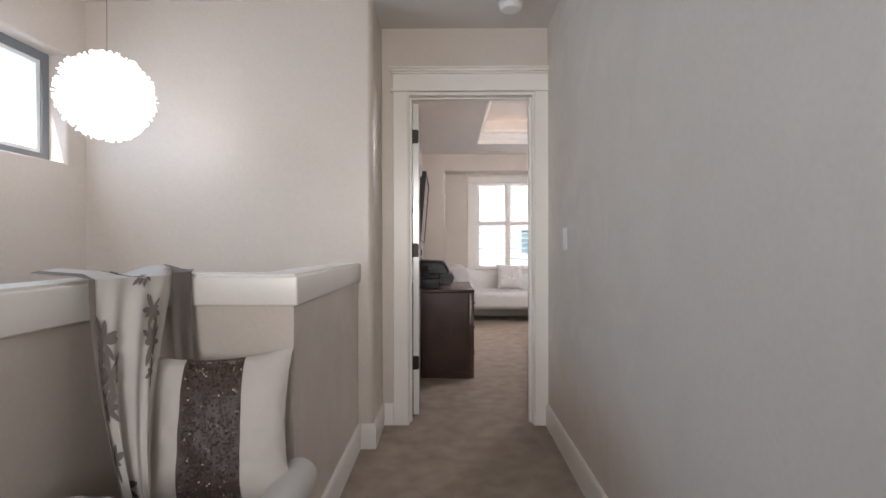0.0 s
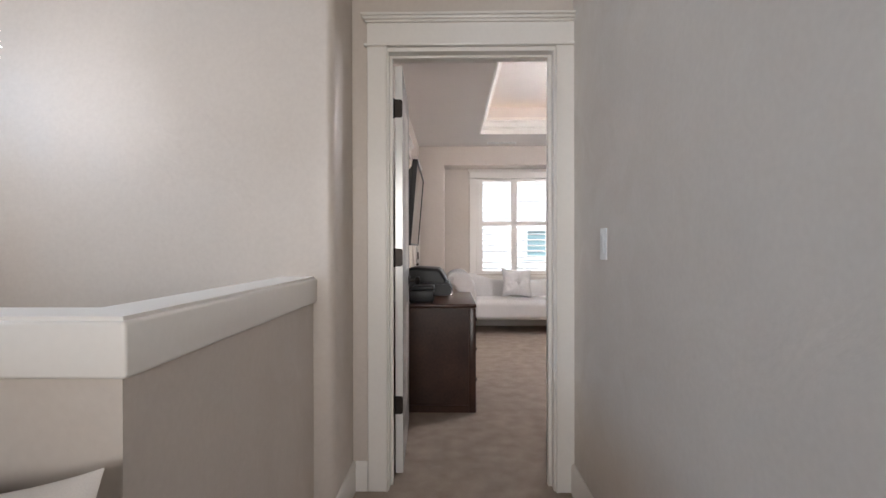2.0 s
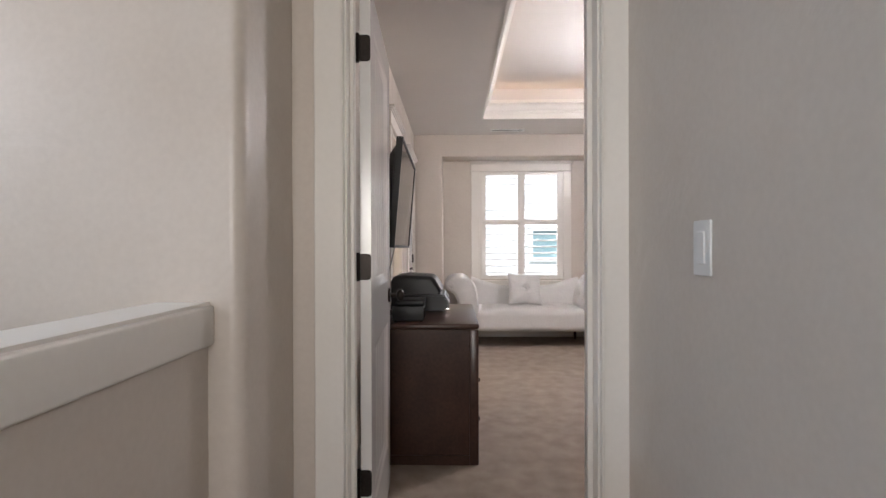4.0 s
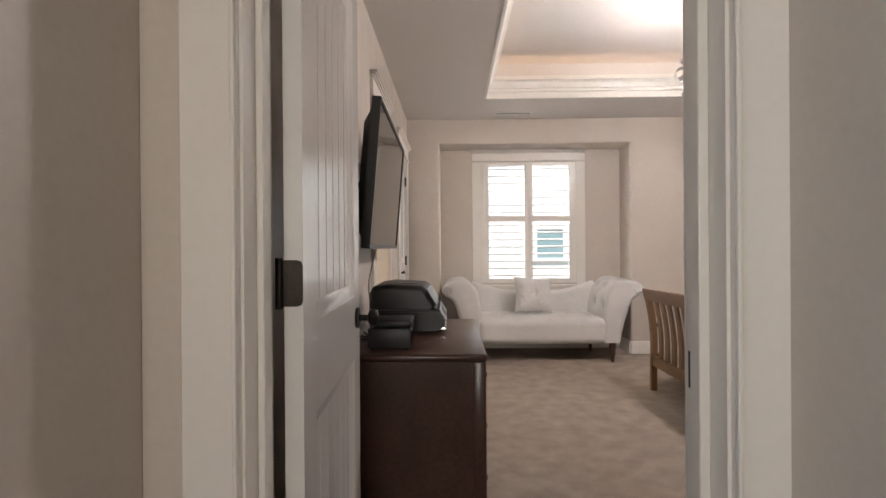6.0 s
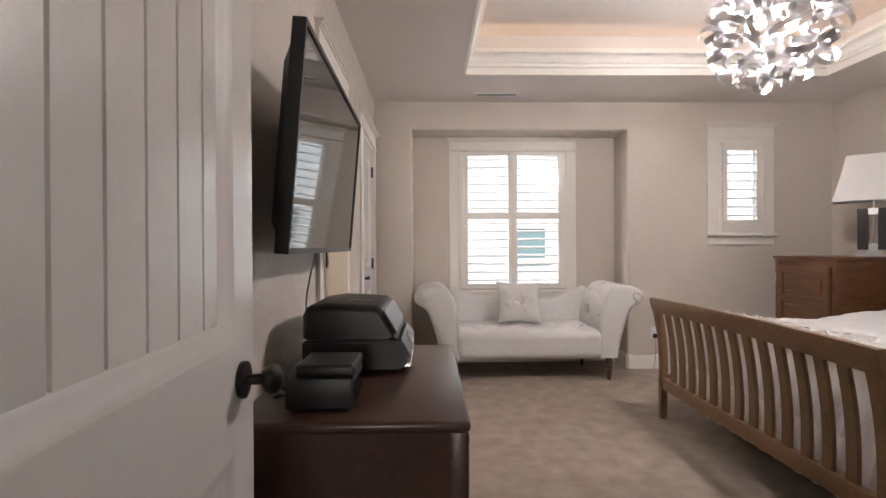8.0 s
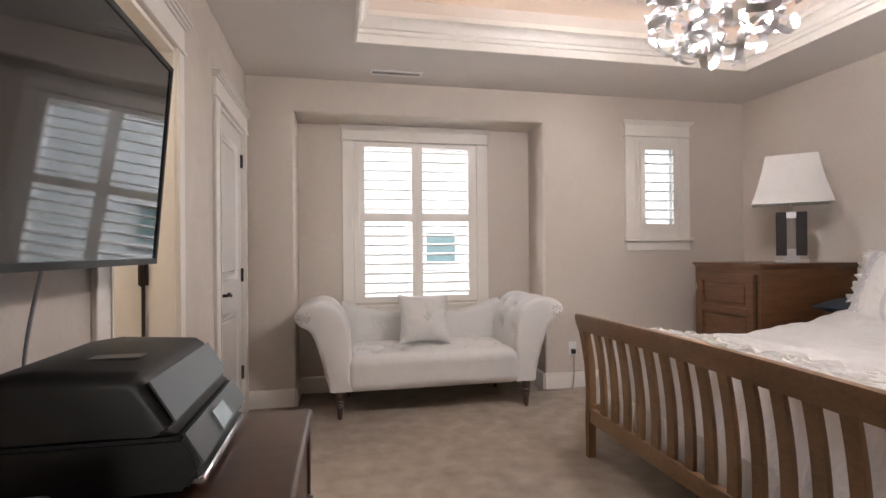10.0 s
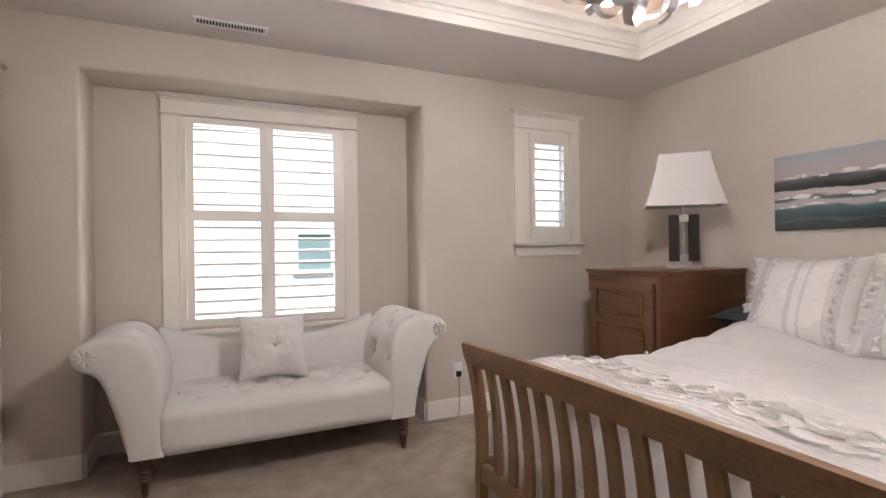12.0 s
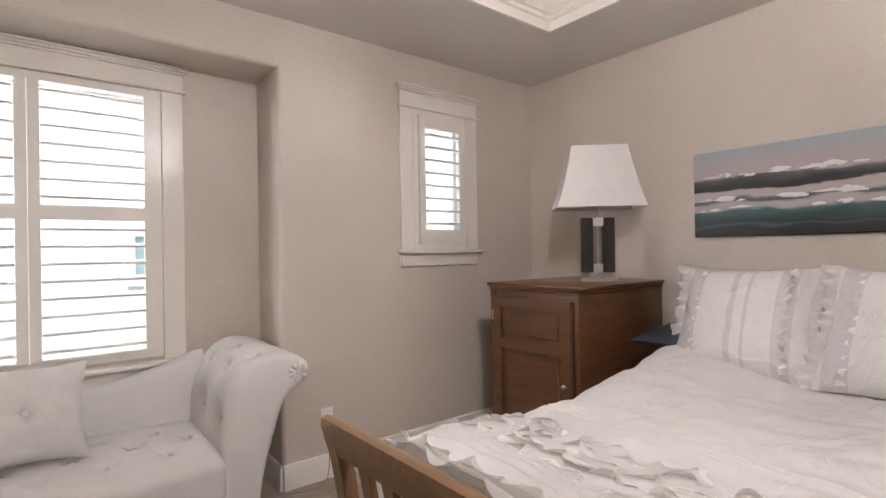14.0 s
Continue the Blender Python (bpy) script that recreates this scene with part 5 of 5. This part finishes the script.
for a, b in ((0.16, 0.70), (0.75, 0.93)):
    part("panel", boxes((NX0 + 0.004, dy0 + 0.058, a - 0.002, NX0 + 0.010, dy1 - 0.058, b + 0.002)), CHERRY, door)
    part("raised_field", boxes((NX0 - 0.005, dy0 + 0.085, a + 0.025, NX0 + 0.006, dy1 - 0.085, b - 0.025), bevel=0.007), CHERRY, door)
bm = bmesh.new()
cyl(bm, (NX0 - 0.006, dy0 + 0.03, 0.56), (NX0 - 0.02, dy0 + 0.03, 0.56), 0.006, n=10)
r = bmesh.ops.create_uvsphere(bm, u_segments=14, v_segments=10, radius=0.016)
bmesh.ops.transform(bm, matrix=Matrix.Translation((NX0 - 0.030, dy0 + 0.03, 0.56)), verts=r["verts"])
part("knob", bm, CHROME, door, "round chrome knob")
# thin dark box painted in as the shade of the ajar door's gap
part("door_gap", boxes((NX0 + 0.006, dy0 - 0.009, 0.10, NX0 + 0.0125, dy0 - 0.001, 0.99)), DARKGAP, cab, "dark strip standing in for the shaded gap beside the door")
for z in (0.24, 0.88):
    bm = bmesh.new()
    cyl(bm, (NX0 - 0.010, dy1 + 0.006, z - 0.03), (NX0 - 0.010, dy1 + 0.006, z + 0.03), 0.005, n=8)
    part("hinge", bm, STEEL, cab, "small steel hinge")

# ---- table lamp ----
lamp = thing("table_lamp", "table lamp with dark posts, metal base and white rectangular shade", "lamp", (3.622, 6.978, NT), -44)
part("base", boxes((-0.105, -0.06, 0, 0.105, 0.06, 0.022), bevel=0.002), NICKEL, lamp, "satin metal base")
part("base_block", boxes((-0.045, -0.03, 0.022, 0.045, 0.03, 0.05), bevel=0.002), NICKEL, lamp, "satin metal block")
DARKPOST = textured("black_brown_lacquer", (0.018, 0.014, 0.013), (0.03, 0.024, 0.022), 0.3, 6, 60, 0.05, (1, 1, 0.2))
for x in (-0.062, 0.062):
    part("post", boxes((x - 0.034, -0.03, 0.05, x + 0.034, 0.03, 0.375), bevel=0.003), DARKPOST, lamp, "dark lacquered square post")
part("crossbar", boxes((-0.03, -0.012, 0.05, 0.03, 0.012, 0.10), bevel=0.002), NICKEL, lamp, "satin metal crossbar")
part("crossbar", boxes((-0.03, -0.032, 0.325, 0.03, 0.032, 0.375), bevel=0.002), NICKEL, lamp, "satin metal crossbar")
bm = bmesh.new()
cyl(bm, (0, 0, 0.05), (0, 0, 0.46), 0.006, n=12)
part("stem", bm, NICKEL, lamp)
bm = bmesh.new()
prev = None
for f in range(7):
    k = f / 6
    hw, hd, z = 0.250 * (1 - k) + 0.160 * k, 0.155 * (1 - k) + 0.100 * k, 0.432 + 0.360 * k
    bow = -0.008 * math.sin(math.pi * k)
    ring = [bm.verts.new(p) for p in ((-hw - bow, -hd, z), (hw + bow, -hd, z), (hw + bow, hd, z), (-hw - bow, hd, z))]
    if prev:
        for q in range(4):
            bm.faces.new((prev[q], prev[(q + 1) % 4], ring[(q + 1) % 4], ring[q]))
    prev = ring
sh = part("shade", bm, textured("white_shade_cloth", (0.62, 0.595, 0.57), (0.67, 0.645, 0.615), 0.85, 20, 600, 0.3), lamp, "white cloth rectangular shade", soft=False)
md = sh.modifiers.new("thickness", "SOLIDIFY")
md.thickness = 0.003

# ---- painting ----
PIC = mat("seascape_paint", (0.3, 0.3, 0.3), 0.35)
t = PIC.node_tree
b = t.nodes["Principled BSDF"]
co = t.nodes.new("ShaderNodeTexCoord")
sep = t.nodes.new("ShaderNodeSeparateXYZ")
t.links.new(co.outputs["Object"], sep.inputs[0])
mp = t.nodes.new("ShaderNodeMapping")
mp.inputs["Scale"].default_value = (1, 4, 18)
t.links.new(co.outputs["Object"], mp.inputs[0])
nz = t.nodes.new("ShaderNodeTexNoise")
nz.inputs["Scale"].default_value, nz.inputs["Detail"].default_value = 1.0, 6
t.links.new(mp.outputs[0], nz.inputs["Vector"])


def math_node(tree, op, a, c, d=None):
    m = tree.nodes.new("ShaderNodeMath")
    m.operation = op
    for i, v in enumerate((a, c, d)):
        if v is None:
            continue
        if isinstance(v, (int, float)):
            m.inputs[i].default_value = v
        else:
            tree.links.new(v, m.inputs[i])
    return m.outputs[0]


height = math_node(t, "DIVIDE", sep.outputs[2], 0.472)
wob = math_node(t, "MULTIPLY_ADD", nz.outputs[0], 0.17, -0.085)
height = math_node(t, "ADD", height, wob)
rp = t.nodes.new("ShaderNodeValToRGB")
stops = [(0.0, (0.008, 0.009, 0.010)), (0.10, (0.012, 0.018, 0.020)), (0.12, (0.05, 0.07, 0.07)), (0.15, (0.012, 0.02, 0.022)), (0.22, (0.025, 0.06, 0.062)), (0.285, (0.05, 0.105, 0.105)), (0.315, (0.40, 0.37, 0.37)), (0.37, (0.42, 0.38, 0.38)), (0.40, (0.06, 0.08, 0.08)),
         (0.425, (0.10, 0.12, 0.12)), (0.445, (0.46, 0.40, 0.39)), (0.525, (0.44, 0.38, 0.37)), (0.54, (0.008, 0.008, 0.009)), (0.585, (0.012, 0.012, 0.013)), (0.66, (0.09, 0.088, 0.088)), (0.69, (0.42, 0.38, 0.37)), (0.80, (0.42, 0.37, 0.37)), (1.0, (0.33, 0.38, 0.43))]
el = rp.color_ramp.elements
el[0].position, el[0].color = stops[0][0], (*stops[0][1], 1)
el[1].position, el[1].color = stops[1][0], (*stops[1][1], 1)
for p, c in stops[2:]:
    e = el.new(p)
    e.color = (*c, 1)
t.links.new(height, rp.inputs[0])
t.links.new(rp.outputs[0], b.inputs["Base Color"])
bp = t.nodes.new("ShaderNodeBump")
bp.inputs["Strength"].default_value, bp.inputs["Distance"].default_value = 0.4, 0.004
t.links.new(nz.outputs[0], bp.inputs["Height"])
t.links.new(bp.outputs[0], b.inputs["Normal"])
pic = thing("painting", "long seascape canvas in grey, teal and black bands", "painting", (0, 0, 0))
pic.matrix_basis = pose(3.956, 4.96, 1.314)
cv = part("canvas", boxes((0, 0, 0, 0.028, 1.60, 0.472), bevel=0.003), PIC, pic, soft=False)
FOAM = mat("white_impasto", (0.72, 0.70, 0.69), 0.4)
bm = bmesh.new()
rng = random.Random(11)
for row, dens in ((0.700, 24), (0.430, 28), (0.322, 9)):
    for i in range(dens):
        y = rng.uniform(0.05, 1.56)
        L, Hh = rng.uniform(0.012, 0.06), rng.uniform(0.003, 0.011)
        z = 0.472 * (row + rng.uniform(-0.022, 0.022))
        ring = []
        for q in range(12):
            a = q / 12 * 2 * math.pi
            ring.append(bm.verts.new((-0.0012, y + L * math.cos(a) * rng.uniform(0.7, 1.15), z + Hh * math.sin(a) * rng.uniform(0.5, 1.4))))
        c = bm.verts.new((-0.004, y, z))
        for q in range(12):
            bm.faces.new((c, ring[q], ring[(q + 1) % 12]))
tagged(part("impasto", bm, FOAM, pic, "thick white paint dabs", soft=False), kind="stuff")

# ---- chandelier ----
ch = thing("chandelier", "chandelier of curled brushed-metal ribbons round glowing bulbs", "chandelier", (1.905, 5.68, 2.28))
rng = random.Random(21)
BULB = emitter("lit_bulb", (1.0, 0.95, 0.90), 30.0)
for k in range(6):
    a = k * math.pi / 3
    bm = bmesh.new()
    r = bmesh.ops.create_uvsphere(bm, u_segments=12, v_segments=8, radius=0.024)
    bmesh.ops.transform(bm, matrix=Matrix.Translation((0.10 * math.cos(a), 0.10 * math.sin(a), 0.03 * (-1) ** k)) @ Matrix.Diagonal((1, 1, 1.3, 1)), verts=r["verts"])
    bl = part("bulb", bm, BULB, ch, "glowing bulb")
    bl.visible_shadow = False
bm = bmesh.new()
cyl(bm, (0, 0, 0.09), (0, 0, 0.56), 0.008, n=10)
part("stem", bm, STEEL, ch)
part("canopy", lathe(bmesh.new(), [(0.055, 0.545), (0.065, 0.56), (0.065, 0.58)]), STEEL, ch)
bm = bmesh.new()
for k in range(6):
    a = k * math.pi / 3
    cyl(bm, (0, 0, 0.09), (0.10 * math.cos(a), 0.10 * math.sin(a), 0.03 * (-1) ** k), 0.004, n=8)
part("bulb_arms", bm, STEEL, ch)
NR = 88
for i in range(NR):
    z = 1 - 2 * (i + 0.5) / NR
    a = i * 2.399963
    d = Vector((math.sqrt(1 - z * z) * math.cos(a), math.sqrt(1 - z * z) * math.sin(a), z))
    R, wdt = rng.uniform(0.052, 0.094), rng.uniform(0.026, 0.034)
    centre = d * (0.275 + rng.uniform(-0.03, 0.025))
    axis = (d.orthogonal() + d * rng.uniform(-0.7, 0.7)).normalized()
    axis = Matrix.Rotation(rng.uniform(0, 6.28), 3, d) @ axis
    e1 = axis.orthogonal().normalized()
    e2 = axis.cross(e1)
    turns = rng.uniform(0.60, 1.15) * 2 * math.pi
    st = rng.uniform(0, 6.28)
    bm = bmesh.new()
    grid_surface(bm, lambda u, v: centre + (e1 * math.cos(st + turns * u) + e2 * math.sin(st + turns * u)) * R * (1 - 0.35 * u) + axis * ((v - 0.5) * wdt + (u - 0.5) * 0.035), 22, 1)
    part("ribbon", bm, STEEL, ch)

# ---- armoire beside the doorway ----
arm = thing("armoire", "tall dark espresso armoire standing beside the bedroom doorway", "armoire")
part("carcass", boxes((0.868, 3.435, 0.06, 1.85, 3.85, 1.93), bevel=0.004), ESPRESSO, arm)
part("cornice", boxes((0.85, 3.43, 1.93, 1.87, 3.885, 1.98), bevel=0.012, seg=2), ESPRESSO, arm)
part("plinth", boxes((0.858, 3.435, 0, 1.86, 3.872, 0.06), bevel=0.006), ESPRESSO, arm)
for a, b in ((0.875, 1.356), (1.362, 1.843)):
    d = part("door", wall_grid("x", 3.85, 3.87, [a, a + 0.07, b - 0.07, b], [0.08, 0.16, 1.83, 1.91], [(a + 0.07, b - 0.07, 0.16, 1.83)]), ESPRESSO, arm)
    part("panel", boxes((a + 0.068, 3.852, 0.158, b - 0.068, 3.862, 1.832)), ESPRESSO, d)
    bm = bmesh.new()
    x = b - 0.03 if a < 1 else a + 0.03
    cyl(bm, (x, 3.87, 1.0), (x, 3.893, 1.0), 0.012, n=12)
    part("knob", bm, BRONZE, d)

# ---- lamp of the side room ----
dome = thing("ceiling_light", "small warm glass dome light in the side room", "ceiling light", (-1.15, 5.45, RC))
part("base", lathe(bmesh.new(), [(0.10, -0.02), (0.105, 0.0)]), STEEL, dome)
part("shade", lathe(bmesh.new(), [(0.03, -0.085), (0.07, -0.07), (0.092, -0.045), (0.095, -0.02)]), emitter("warm_dome_glass", (1.0, 0.86, 0.68), 3.0), dome, "warm frosted glass shade").visible_shadow = False

# ---- vent, socket ----
vent = thing("ceiling_vent", "white slotted air vent in the bedroom ceiling", "vent", (0.745, 7.585, RC))
part("frame", wall_grid("x", 0, 1, [-0.195, -0.178, 0.178, 0.195], [-0.05, -0.033, 0.033, 0.05], [(-0.178, 0.178, -0.033, 0.033)]), PLATE, vent, soft=False)
f = vent.children[0]
for v in f.data.vertices:
    v.co = Vector((v.co.x, v.co.z, -0.008 if v.co.y < 0.5 else 0.0))
part("backing", boxes((-0.18, -0.035, -0.002, 0.18, 0.035, -0.0005)), mat("dark_duct", (0.02, 0.02, 0.02), 0.9), vent, soft=False)
for i in range(22):
    x = -0.168 + 0.016 * i
    part("slat", boxes((x, -0.033, -0.007, x + 0.006, 0.033, -0.003)), PLATE, vent, soft=False)

so = thing("power_socket", "white power socket with a black plug, above the baseboard", "socket", (2.262, YF, 0.335))
part("plate", boxes((-0.036, -0.006, -0.058, 0.036, 0, 0.058), bevel=0.003, seg=2), PLATE, so)
part("plug", boxes((-0.018, -0.035, -0.045, 0.018, -0.006, -0.005), bevel=0.005, seg=2), BLACK, so, "black plug")
tagged(tube([(2.262, YF - 0.025, 0.29), (2.262, YF - 0.03, 0.2), (2.25, YF - 0.05, 0.06), (2.20, YF - 0.10, 0.006), (2.05, YF - 0.07, 0.005), (1.92, YF - 0.04, 0.005)], 0.003, "lamp_cord", mat("clear_cord", (0.30, 0.28, 0.26), 0.4)),
       "thin cord running from the socket along the floor", "cord")
